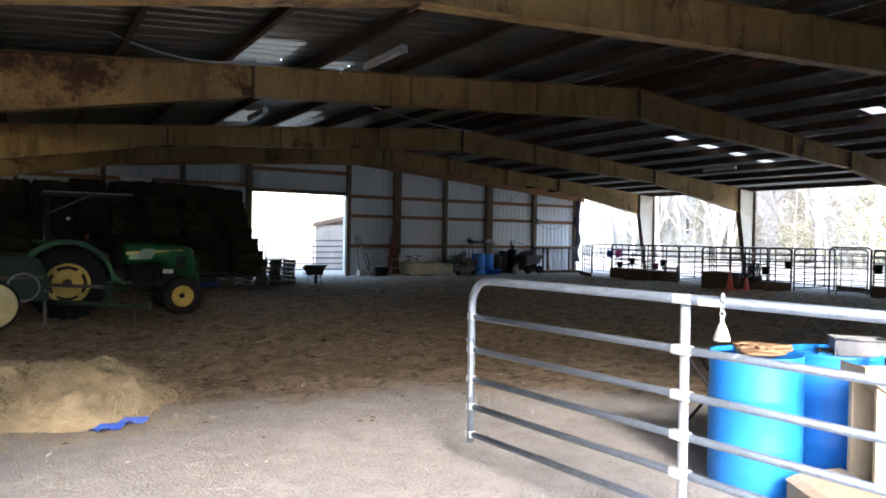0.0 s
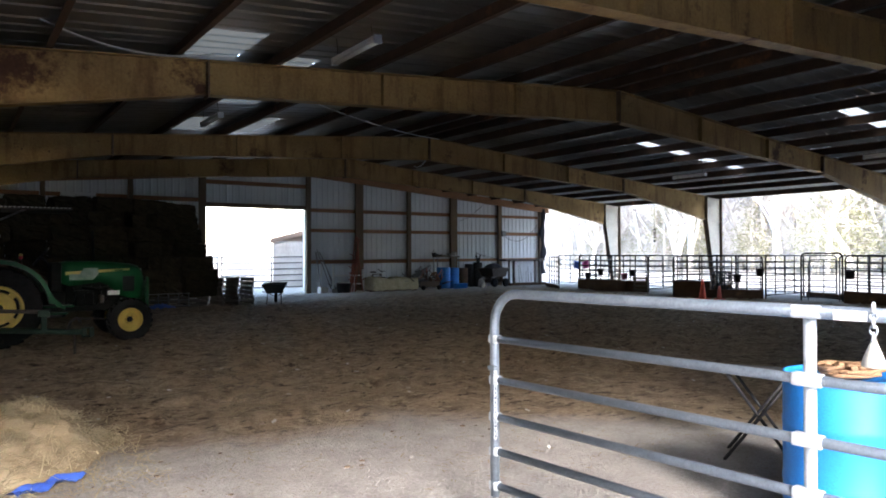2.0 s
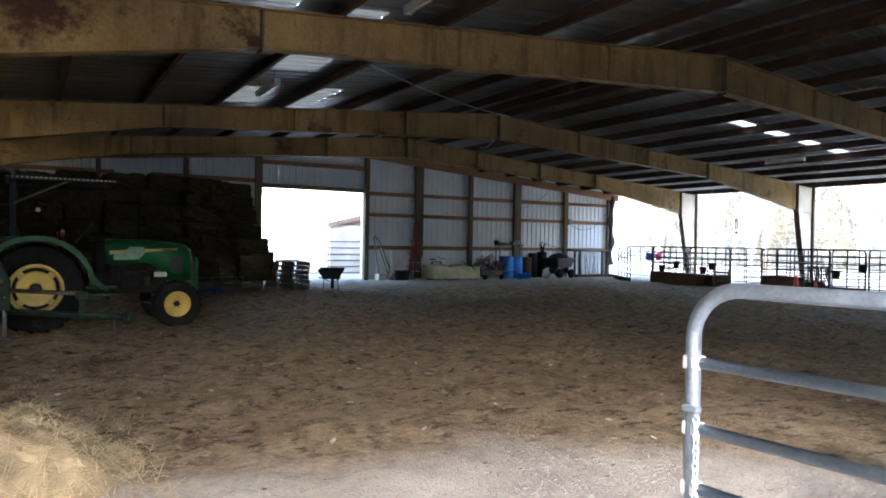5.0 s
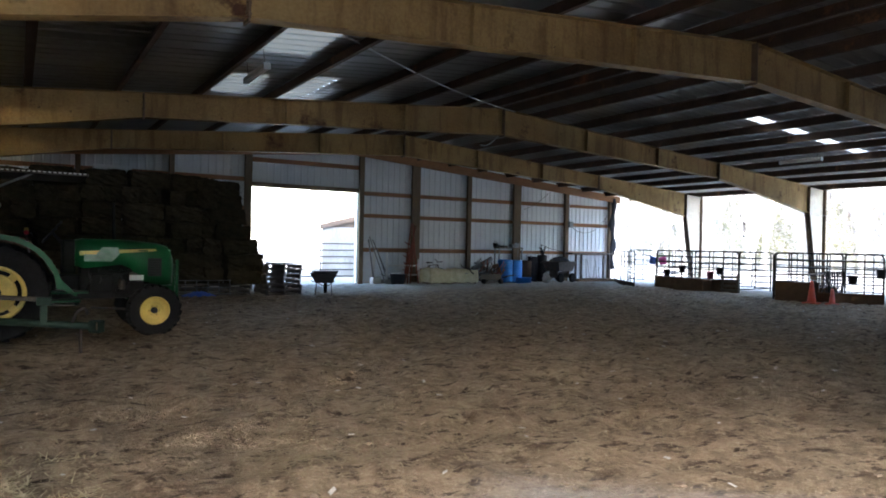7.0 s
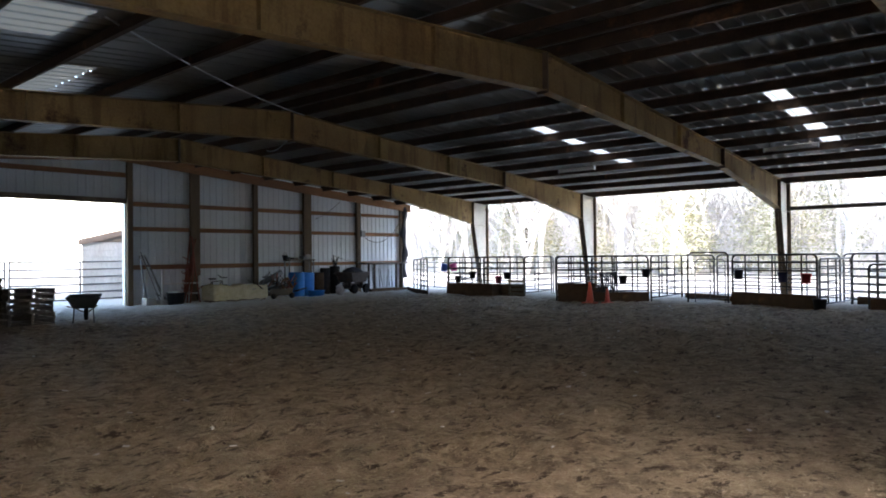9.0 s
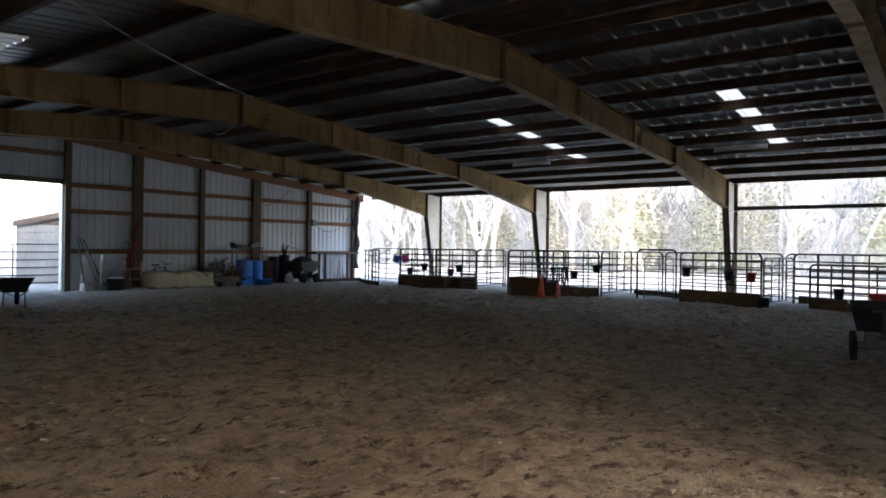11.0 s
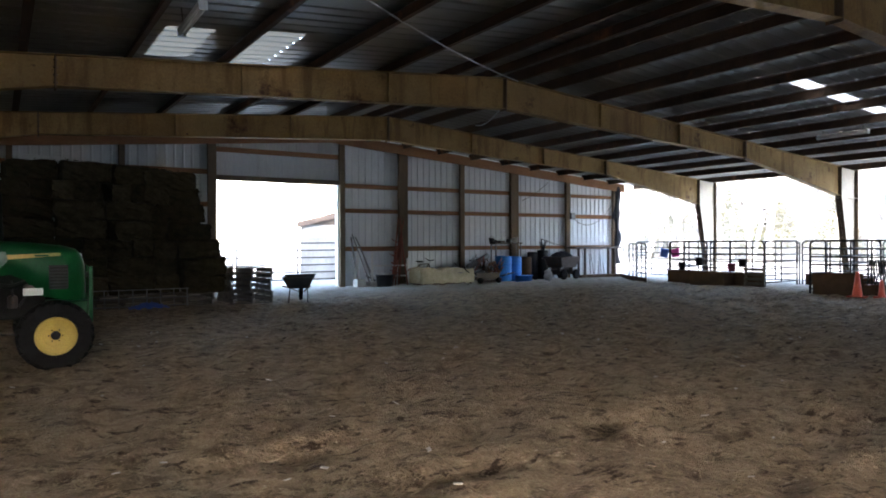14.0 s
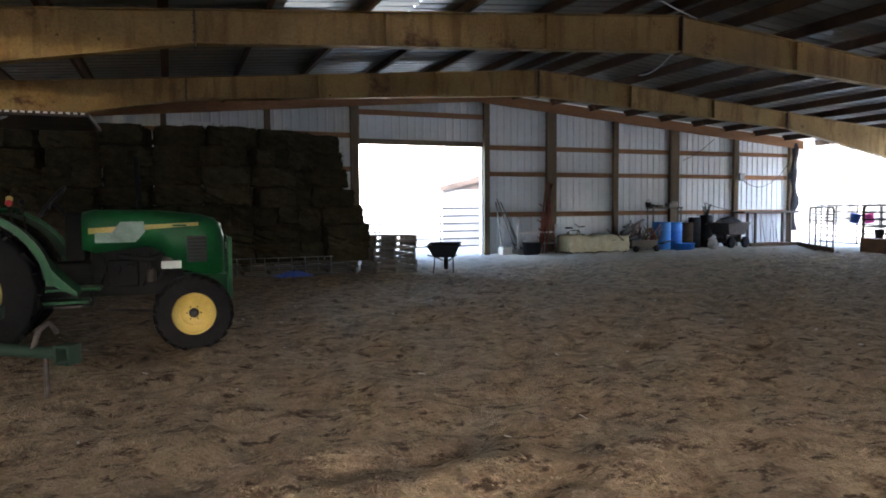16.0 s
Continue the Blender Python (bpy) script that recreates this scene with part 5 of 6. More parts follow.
    part("steering_rod", Shape().tube([(1.2, -0.34, 0.40), (1.98, -0.50, 0.36)], 0.018, 7), M_DARKSTEEL, t)
    part("side_step", Shape().soft_box(0.62, 1.05, -0.56, -0.30, 0.50, 0.53, 0.008), M_GREEN, t)
    part("transmission", Shape().soft_box(-0.25, 1.06, -0.2, 0.2, 0.42, 0.88, 0.03), M_ENGINE, t)
    part("rear_axle", Shape().tube([(0, -0.6, 0.66), (0, 0.6, 0.66)], 0.09, 12), M_ENGINE, t)
    part("front_axle", Shape().soft_box(1.96, 2.08, -0.6, 0.6, 0.33, 0.43, 0.02), M_ENGINE, t)
    part("front_frame", Shape().soft_box(1.7, 2.40, -0.2, 0.2, 0.50, 0.71, 0.02), M_GREEN, t)
    guard = part("grille_guard", Shape().soft_box(2.39, 2.44, -0.30, -0.24, 0.45, 1.12, 0.012).soft_box(2.39, 2.44, 0.24, 0.30, 0.45, 1.12, 0.012).soft_box(2.392, 2.438, -0.24, 0.24, 0.98, 1.04, 0.012).soft_box(2.392, 2.438, -0.24, 0.24, 0.62, 0.68, 0.012), M_GREEN, t, "green front guard")
    for yy in (-0.12, 0.0, 0.12):
        part("guard_bar", Shape().tube([(2.415, yy, 0.62), (2.415, yy, 1.0)], 0.012, 6), M_GREEN, guard)
    part("grille", Shape().box(2.362, 2.376, -0.20, 0.20, 0.80, 1.14), M_BLACK, t)
    for yy in (-0.15, 0.15):
        part("headlight", Shape().lathe([(0.0, 0.0), (0.06, 0.01), (0.065, 0.04)], 14, pose(2.33, yy, 1.22, 0, -75, 0) @ Matrix.Scale(0.8, 4)), M_WHITE, t)
    part("exhaust_pipe", Shape().tube([(1.52, -0.12, 1.38), (1.50, -0.12, 1.98)], 0.024, 10), M_ENGINE, t)
    part("battery_box", Shape().soft_box(1.72, 1.92, -0.36, -0.305, 0.80, 0.88, 0.01), M_WHITE, t, "small white plate")
    seat = part("seat", Shape().soft_box(-0.25, 0.25, -0.26, 0.26, 1.05, 1.17, 0.04).soft_box(-0.34, -0.24, -0.26, 0.26, 1.1, 1.6, 0.04), M_BLACK, t)
    part("seat_trim", Shape().soft_box(-0.36, -0.34, -0.2, 0.2, 1.3, 1.56, 0.008), M_YELLOW, seat)
    part("dashboard", Shape().soft_box(0.82, 1.0, -0.24, 0.24, 0.9, 1.40, 0.03), M_ENGINE, t)
    part("steering_column", Shape().tube([(0.86, 0, 1.3), (0.70, 0, 1.5)], 0.022, 8), M_BLACK, t)
    sw = Shape().tube([pose(0.69, 0, 1.51, 0, -52, 0) @ Vector((0.19 * math.cos(a), 0.19 * math.sin(a), 0)) for a in (k * math.pi / 10 for k in range(20))], 0.015, 8, True)
    for k in range(3):
        a = k * 2.094
        sw.tube([pose(0.69, 0, 1.51, 0, -52, 0) @ Vector((0.18 * math.cos(a), 0.18 * math.sin(a), 0)), (0.69, 0, 1.51)], 0.010, 6)
    part("steering_wheel", sw, M_BLACK, t)
    for yy, zz, mat in ((-0.30, 1.50, M_YELLOW), (-0.34, 1.46, M_RED), (0.3, 1.48, M_BLACK)):
        lv = part("lever", Shape().tube([(0.42, yy, 1.0), (0.36, yy, zz)], 0.010, 6), M_DARKSTEEL, t)
        part("knob", Shape().lathe([(0.01, zz), (0.032, zz + 0.02), (0.03, zz + 0.05), (0.008, zz + 0.065)], 10, pose(0.36, yy, 0)), mat, lv)
    part("work_lamp", Shape().lathe([(0.03, 0.0), (0.07, 0.04), (0.07, 0.07)], 14, pose(0.02, -0.46, 1.86, 90, 0, 0) @ Matrix.Scale(0.5, 4)), M_WHITE, t, "small pale work lamp")
    part("lamp_bracket", Shape().tube([(-0.32, -0.46, 1.8), (0.02, -0.46, 1.86)], 0.012, 6), M_BLACK, t)
    part("hitch_arm", Shape().tube([(-0.15, -0.3, 0.5), (-0.95, -0.36, 0.42)], 0.03, 8), M_DARKSTEEL, t)
    return t


tractor()


# ---- hay mower standing before the rear wheel ----
def mower():
    t = thing("hay_mower", "faded green towed hay mower with a cream disc wheel", "farm implement", pose(0.0, 14.05, 0))
    body = Shape()
    body.extrude([(-1.4, -0.25, 0.42), (0.80, -0.25, 0.42), (0.80, -0.25, 0.80), (0.66, -0.25, 1.12), (0.5, -0.25, 1.17), (-1.4, -0.25, 1.17)], (0, 0.55, 0))
    part("body", body, M_GREYGREEN, t)
    part("body_seam", Shape().soft_box(-1.4, 0.72, -0.275, -0.25, 0.80, 0.85, 0.006), M_DARKSTEEL, t)
    tube = Shape().lathe([(0.24, -0.18), (0.25, -0.17), (0.25, 0.0), (0.22, 0.0), (0.21, -0.15), (0.0, -0.15)], 28, pose(0.42, -0.28, 0.66, 90, 0, 0) @ pose(0, 0, 0.02), False)
    part("outlet_ring", tube, M_CHROMEPIPE, t, "pale round outlet ring")
    w = part("wheel", Shape().lathe([(0.20, -0.09), (0.385, -0.085), (0.40, -0.05), (0.40, 0.05), (0.385, 0.085), (0.2, 0.09)], 32, pose(-0.02, -0.62, 0.40, 90, 0, 0)), M_RUBBER, t)
    part("disc", Shape().lathe([(0.0, 0.11), (0.10, 0.115), (0.34, 0.10), (0.365, 0.092), (0.36, 0.07)], 32, pose(-0.02, -0.62, 0.40, 90, 0, 0)), M_CREAM, w, "cream painted wheel disc")
    part("drawbar", Shape().tube([(0.70, -0.15, 0.40), (2.16, -1.14, 0.36)], 0.045, 4), M_GREYGREEN, t)
    part("drawbar_upright", Shape().soft_box(1.62, 1.70, -0.86, -0.78, 0.36, 0.66, 0.012).soft_box(1.58, 1.74, -0.88, -0.76, 0.60, 0.70, 0.012), M_GREYGREEN, t)
    e = Shape()
    hm = pose(2.21, -1.18, 0.36, 0, 0, -34) @ Matrix.Scale(0.72, 4)
    for a, b, c, d in ((-0.09, 0.09, -0.10, -0.075), (-0.09, 0.09, 0.075, 0.10), (-0.09, -0.065, -0.075, 0.075), (0.065, 0.09, -0.075, 0.075)):
        e.box(a, b, -0.09, 0.09, c, d, hm)
    part("hitch_tube", e, M_GREYGREEN, t)
    part("claw", Shape().tube([(1.95, -1.0, 0.36), (2.0, -1.0, 0.52), (2.08, -1.03, 0.58), (2.13, -1.05, 0.50)], 0.022, 7), M_DARKSTEEL, t)
    part("hitch_stand", Shape().tube([(2.05, -1.06, 0.34), (2.05, -1.06, -0.02)], 0.02, 7), M_DARKSTEEL, t)
    part("drive_shaft", Shape().tube([(0.7, -0.16, 0.69), (1.66, -0.80, 0.67)], 0.03, 10), M_DARKSTEEL, t, "rusty drive shaft")
    part("jack_stand", Shape().tube([(0.74, -0.2, 0.62), (0.74, -0.2, 0.03)], 0.027, 10).soft_box(0.67, 0.81, -0.27, -0.13, 0.0, 0.02, 0.006).tube([(0.74, -0.2, 0.6), (0.74, -0.34, 0.6)], 0.012, 6), M_CHROMEPIPE, t, "pale jack stand")


mower()

# ---- clutter along the gable wall ----
GY = 26.25


def pipe_bundle(name, label, x, y, items, mat, category):
    t = thing(name, label, category, pose(x, y, 0))
    for pts, r in items:
        part("pipe", Shape().tube(pts, r, 7), mat, t)
    return t


pipe_bundle("leaning_pipes", "grey pipes and conduit leaning against the wall", 12.35, 26.1, [([(0, 0, 0), (-0.15, 0.22, 1.6)], 0.03), ([(0.35, -0.2, 0.02), (-0.1, 0.25, 1.7)], 0.02), ([(0.6, -0.1, 0.02), (0.1, 0.25, 1.45), (0.02, 0.26, 1.6)], 0.022), ([(0.5, 0.1, 0.3), (0.2, 0.2, 1.2)], 0.015), ([(0.9, -0.2, 0.03), (0.3, 0.1, 0.35)], 0.02)], M_CHROMEPIPE, "pipes")
t = thing("white_plank", "pale plank leaning by the doorway", "plank", pose(12.25, 26.15, 0, -7, 10, 0))
part("board", Shape().soft_box(-0.05, 0.05, -0.02, 0.02, 0, 1.25, 0.006), M_WHITE, t)
for k, (x, sx) in enumerate(((12.35, 0.32), (12.75, 0.36))):
    solid("rubble_block", Shape().soft_box(-sx / 2, sx / 2, -0.16, 0.16, -0.03, 0.24 - 0.08 * k, 0.03), M_CONCRETE, "pale broken concrete block by the wall", "rubble", "rubble blocks", "", pose(x, 26.0, 0, 0, 0, 20 * k))
# white rail fence
t = thing("white_rail", "white pipe rail on posts beside the wall", "rail", pose(12.82, 26.05, 0))
for x in (0.0, 1.32):
    part("post", Shape().tube([(x, 0, -0.02), (x, 0, 1.12 if x == 0 else 0.9)], 0.042, 10), M_WHITE, t)
for z in (0.66, 0.32):
    part("rail", Shape().tube([(0, 0, z), (1.32, 0, z)], 0.026, 8), M_WHITE, t)
# black tub with pale feed
t = thing("feed_tub", "black rubber tub filled with pale scraps", "tub", pose(13.15, 25.8, 0))
part("body", Shape().lathe([(0.24, -0.02), (0.29, 0.38), (0.31, 0.38), (0.31, 0.36), (0.28, 0.35)], 22), M_BLACK, t)
part("filling", Shape().lathe([(0.275, 0.36), (0.2, 0.41), (0.0, 0.43)], 14), M_CONCRETE, t)
# red steel pieces leaning together on the big post
r3 = random.Random(31)
for k in range(9):
    h, foot = r3.uniform(1.3, 2.5), r3.uniform(-0.75, 0.12)
    t = thing("red_rack", "red oxide steel rail leaning against the wall post", "steel rail", pose(14.05, 26.0 + 0.015 * k, 0), "red rails")
    top = Vector((r3.uniform(-0.12, 0.06), 0.22, h))
    base = Vector((foot, -0.22 + 0.03 * k, 0))
    part("rail", Shape().tube([base, base.lerp(top, 0.5) + Vector((r3.uniform(-0.06, 0.06), 0, 0)), top], 0.024, 7), M_REDRUST, t)
    for j in range(3):
        q = base.lerp(top, 0.2 + 0.22 * j)
        part("tab", Shape().tube([q, q + Vector((r3.choice((-0.16, 0.16)), 0, 0.10))], 0.014, 6), M_REDRUST, t)

# canvas-covered trough
def trough():
    t = thing("covered_trough", "long trough covered with a dirty cream canvas", "trough", pose(14.25, 25.75, 0))
    s = Shape()
    n, L = 22, 2.15
    prof = [(-0.36, 0.06), (-0.37, 0.3), (-0.35, 0.52), (-0.3, 0.56), (0.0, 0.52), (0.3, 0.56), (0.35, 0.5), (0.36, 0.08)]
    r2 = random.Random(5)
    for i in range(n + 1):
        x = L * i / n
        for yy, zz in prof:
            s.v.append((x + r2.uniform(-0.01, 0.01), yy + r2.uniform(-0.02, 0.02), zz * (1.0 + 0.07 * math.sin(i * 0.55) - 0.04 * i / n) + (r2.uniform(-0.03, 0.015) if zz < 0.1 else r2.uniform(-0.022, 0.022))))
    k = len(prof)
    for i in range(n):
        for j in range(k - 1):
            s.f.append((i * k + j, (i + 1) * k + j, (i + 1) * k + j + 1, i * k + j + 1))
            s.smooth.append(True)
    s.f += [tuple(range(k)), tuple(reversed(range(n * k, n * k + k)))]
    s.smooth += [False, False]
    part("canvas", s, M_CANVAS, t)
    part("skid", Shape().soft_box(0.05, 2.1, -0.3, 0.3, -0.03, 0.055, 0.01), M_BROWNBOARD, t)


trough()


def bicycle(x, y, rz):
    t = thing("bicycle", "old dark bicycle leaning against the wall", "bicycle", pose(x, y, 0, 8, 0, rz), "bicycles")
    for dx in (-0.42, 0.42):
        w = part("wheel", Shape().tube([(dx + 0.27 * math.cos(a), 0, 0.28 + 0.27 * math.sin(a)) for a in (k * math.pi / 14 for k in range(28))], 0.018, 6, True), M_RUBBER, t)
        sp = Shape()
        for k in range(8):
            a = k * math.pi / 4
            sp.tube([(dx, 0, 0.28), (dx + 0.26 * math.cos(a), 0, 0.28 + 0.26 * math.sin(a))], 0.003, 4)
        part("spokes", sp, M_CHROMEPIPE, w)
    part("bike_frame", Shape().tube([(-0.42, 0, 0.28), (-0.12, 0, 0.68), (0.28, 0, 0.70), (0.42, 0, 0.28)], 0.018, 7).tube([(-0.12, 0, 0.68), (0.0, 0, 0.28), (0.28, 0, 0.70)], 0.016, 7), M_DARKSTEEL, t)
    part("handlebar", Shape().tube([(0.3, -0.25, 0.86), (0.27, 0, 0.80), (0.3, 0.25, 0.86)], 0.013, 7), M_BLACK, t)
    part("saddle", Shape().soft_box(-0.24, 0.0, -0.06, 0.06, 0.76, 0.80, 0.015), M_BLACK, t)


bicycle(14.8, 26.3, 5)
bicycle(16.9, 26.2, 8)


def junk_cart():
    t = thing("junk_cart", "heap of old frames, hoses and tools on a low cart", "junk heap", pose(17.0, 25.75, 0))
    part("old_cushion", Shape().soft_box(-0.45, 0.05, -0.2, 0.25, 0.30, 0.48, 0.06), M_DARKCLOTH, t, "dark torn cushion")
    part("silver_duct", Shape().tube([(-0.55, 0.1, 0.55), (0.1, 0.15, 0.82), (0.35, 0.15, 0.95)], 0.10, 12), M_CHROMEPIPE, t, "dented grey duct")
    part("old_board", Shape().soft_box(-0.5, 0.5, -0.36, -0.33, 0.17, 0.36, 0.008), M_GREYWOOD, t)
    part("deck", Shape().soft_box(-0.5, 0.6, -0.35, 0.35, 0.10, 0.17, 0.01), M_GREYWOOD, t)
    r2 = random.Random(9)
    for k in range(64):
        a = Vector((r2.uniform(-0.85, 0.80), r2.uniform(-0.3, 0.3), r2.uniform(0.18, 0.4)))
        b = a + Vector((r2.uniform(-0.6, 0.6), r2.uniform(-0.2, 0.2), r2.uniform(0.05, 0.62)))
        part("rod", Shape().tube([a, (a + b) / 2 + Vector((0, 0, r2.uniform(-0.05, 0.1))), b], r2.uniform(0.012, 0.028), 6), r2.choice((M_DARKSTEEL, M_REDRUST, M_GREYWOOD, M_DARKSTEEL, M_BLACK, M_ROPE, M_CHROMEPIPE)), t)
    for k in range(3):
        part("hose", Shape().tube([(0.35 + 0.2 * math.cos(a), -0.2 + 0.08 * math.sin(a * 3), 0.42 + 0.26 * math.sin(a) + 0.03 * k) for a in (i * math.pi / 9 for i in range(18))], 0.02, 6, True), M_ROPE, t)
    for dx in (-0.35, 0.45):
        part("cart_wheel", Shape().lathe([(0.02, -0.03), (0.1, -0.03), (0.1, 0.03), (0.02, 0.03)], 14, pose(dx, -0.37, 0.09, 90, 0, 0)), M_RUBBER, t)


junk_cart()
drum(18.05, 25.9, 0, 0.92, 0.30, None, "blue plastic drum against the wall")
drum(18.6, 26.0, 0, 0.90, 0.30, None, "blue plastic drum against the wall")
t = thing("cut_drum", "low blue half drum used as a tub", "tub", pose(18.72, 25.55, 0))
part("body", Shape().lathe([(0.29, -0.02), (0.31, 0.22), (0.33, 0.22), (0.33, 0.205), (0.3, 0.2)], 26), M_BLUE, t)
drum(19.25, 26.2, 0, 0.88, 0.29, M_BROWNBOARD, "rusty brown steel drum against the wall", "steel drums")
drum(19.72, 26.25, 0, 1.05, 0.20, M_DARKCLOTH, "tall dark plastic bin against the wall", "bins")
drum(20.2, 26.22, 0, 1.12, 0.21, M_BLACK, "tall black plastic bin against the wall", "bins")
t = thing("tool_bundle", "dark bundle of tools standing in a bin", "tools", pose(20.2, 26.2, 1.08))
for k in range(6):
    part("tool_shaft", Shape().tube([(0.05 * math.cos(k), 0.05 * math.sin(k), 0.0), (0.13 * math.cos(k * 1.7), 0.10 * math.sin(k * 1.3), 0.30 + 0.03 * k)], 0.018, 6), M_BLACK, t)
for k, (x, w, h) in enumerate(((17.92, 0.16, 0.10), (18.25, 0.3, 0.07), (18.62, 0.2, 0.13), (18.9, 0.14, 0.18))):
    solid("shelf_clutter", Shape().soft_box(-w / 2, w / 2, -0.09, 0.09, 0, h, 0.02), (M_BLACK, M_GREYWOOD, M_CHROMEPIPE, M_WHITE)[k], "small dusty box on the pipe table", "box", "shelf boxes", "", pose(x, 26.28, 1.412, 0, 0, 17 * k))
# shelf frame behind the drums
t = thing("pipe_table", "pale pipe table frame standing against the wall", "table frame", pose(17.9, 26.3, 0))
part("top", Shape().soft_box(-0.05, 1.2, -0.2, 0.15, 1.36, 1.41, 0.008), M_GREYWOOD, t)
for x in (0.0, 1.15):
    for y in (-0.17, 0.12):
        part("leg", Shape().tube([(x, y, -0.02), (x, y, 1.36)], 0.025, 8), M_CHROMEPIPE, t)
bucket(17.75, 26.2, 1.41, M_BLACK, "black", 0, 0.1, 0.16, False)
t = thing("feed_sack", "crumpled pale feed sack on the ground", "sack", pose(19.95, 25.6, 0))
bm = bmesh.new()
bmesh.ops.create_icosphere(bm, subdivisions=4, radius=0.19)
for v in bm.verts:
    v.co = Vector((v.co.x * 1.1, v.co.y * 0.8, v.co.z * 1.15 + 0.18)) + 0.09 * Vector((noise.noise(v.co * 7), noise.noise(v.co * 7 + Vector((5, 0, 0))), noise.noise(v.co * 6)))
part("sack_body", Shape().take(bm, None, True), M_CONCRETE, t)


def garden_cart(m, label, mat):
    t = thing("dump_cart", label, "cart", m, "dump carts")
    top = [(-0.62, -0.42, 0.86), (0.62, -0.42, 0.86), (0.62, 0.42, 0.86), (-0.62, 0.42, 0.86)]
    low = [(-0.42, -0.32, 0.46), (0.46, -0.32, 0.46), (0.46, 0.32, 0.46), (-0.42, 0.32, 0.46)]
    s = Shape()
    for k in range(4):
        a, b = k, (k + 1) % 4
        s.quad(low[a], low[b], top[b], top[a])
        ins = lambda p: tuple(0.95 * q if i < 2 else q + 0.012 for i, q in enumerate(p))
        s.quad(ins(low[a]), ins(top[a]), ins(top[b]), ins(low[b]))
    s.quad(*low)
    s.quad(*[tuple(0.95 * q if i < 2 else q + 0.012 for i, q in enumerate(p)) for p in low])
    part("tub", s, mat, t)
    part("rim", Shape().tube(top, 0.022, 7, True), mat, t)
    for x in (-0.38, 0.42):
        for y in (-0.36, 0.36):
            w = part("wheel", Shape().lathe([(0.11, -0.05), (0.185, -0.045), (0.20, 0.0), (0.185, 0.045), (0.11, 0.05)], 20, pose(x, y, 0.20, 90, 0, 0)), M_RUBBER, t)
            part("rim", Shape().lathe([(0.02, -0.04), (0.108, -0.035), (0.108, 0.035), (0.02, 0.04)], 14, pose(x, y, 0.2, 90, 0, 0)), M_CHROMEPIPE, w)
        part("axle", Shape().tube([(x, -0.36, 0.2), (x, 0.36, 0.2)], 0.018, 8), M_DARKSTEEL, t)
        part("cart_leg", Shape().soft_box(x - 0.03, x + 0.03, -0.2, 0.2, 0.22, 0.459, 0.008), M_DARKSTEEL, t)
    part("chassis", Shape().soft_box(-0.5, 0.55, -0.06, 0.06, 0.36, 0.42, 0.01), M_DARKSTEEL, t)
    part("pull_handle", Shape().tube([(-0.5, 0, 0.36), (-0.9, 0, 0.5), (-1.1, 0, 0.82)], 0.018, 7).tube([(-1.1, -0.14, 0.82), (-1.1, 0.14, 0.82)], 0.016, 7), M_DARKSTEEL, t)
    return t


garden_cart(pose(20.75, 25.75, 0, 0, 0, 12), "dark brown dump cart parked at the wall", M_DARKSTEEL)
garden_cart(pose(13.2, 5.4, 0, 0, 0, 8) @ Matrix.Scale(0.88, 4), "dark plastic dump cart parked in the arena", M_BLACK)
# load heaped in the cart by the wall
bm = bmesh.new()
bmesh.ops.create_icosphere(bm, subdivisions=4, radius=0.5)
for v in bm.verts:
    v.co = Vector((v.co.x * 1.08, v.co.y * 0.72, max(v.co.z, -0.05) * 0.52)) + 0.05 * Vector((noise.noise(v.co * 5), noise.noise(v.co * 5 + Vector((3, 0, 0))), noise.noise(v.co * 6)))
solid("cart_load", Shape().take(bm, None, True), M_DARKCLOTH, "dark heaped load under a sheet in the dump cart", "load", "", "", pose(20.75, 25.75, 0.80, 0, 0, 12))
# plank and pale sack lying against the cart in the arena
solid("cart_plank", Shape().soft_box(-0.9, 0.9, -0.06, 0.06, -0.015, 0.02, 0.005), M_GREYWOOD, "grey weathered plank resting on the cart axle", "plank", "", "", pose(13.2, 5.03, 0.36, 0, 6, 4))

# workbench rail under the last bay, with hanging cloth
t = thing("work_bench", "dark steel bench frame along the wall", "bench", pose(21.6, 26.15, 0))
part("top", Shape().soft_box(0, 2.55, -0.25, 0.2, 1.17, 1.24, 0.01), M_DARKSTEEL, t)
for x in (0.55, 2.2):
    for y in (-0.2, 0.15):
        part("leg", Shape().soft_box(x - 0.035, x + 0.035, y - 0.035, y + 0.035, -0.02, 1.169, 0.006), M_DARKSTEEL, t)
part("foot_board", Shape().soft_box(0.3, 2.5, -0.28, 0.1, 0.0, 0.12, 0.01), M_BROWNBOARD, t)
for k in range(7):
    pipe_bundle("bench_scrap", "thin scrap rod standing behind the bench", 22.4 + 0.2 * k, 26.3, [([(0, 0, 0.0), (rng.uniform(-0.15, 0.15), 0.1, rng.uniform(0.5, 1.1))], 0.012)], M_CHROMEPIPE, "scrap rod")


def hanging_tarp():
    s = Shape()
    n, k = 16, 9
    for i in range(n + 1):
        z = 3.72 - 3.2 * i / n
        for j in range(k):
            a = 2 * math.pi * j / k
            w = 0.16 + 0.05 * math.sin(i * 1.3) + 0.03 * math.sin(j * 2 + i)
            s.v.append((24.42 + w * math.cos(a) * 0.9 + 0.05 * math.sin(i * 0.8), 26.42 + 0.6 * w * math.sin(a), z))
    for i in range(n):
        for j in range(k):
            s.f.append((i * k + j, i * k + (j + 1) % k, (i + 1) * k + (j + 1) % k, (i + 1) * k + j))
            s.smooth.append(True)
    solid("hanging_tarp", s, M_DARKCLOTH, "dark bundled tarp hanging at the wall's end", "tarp")


hanging_tarp()
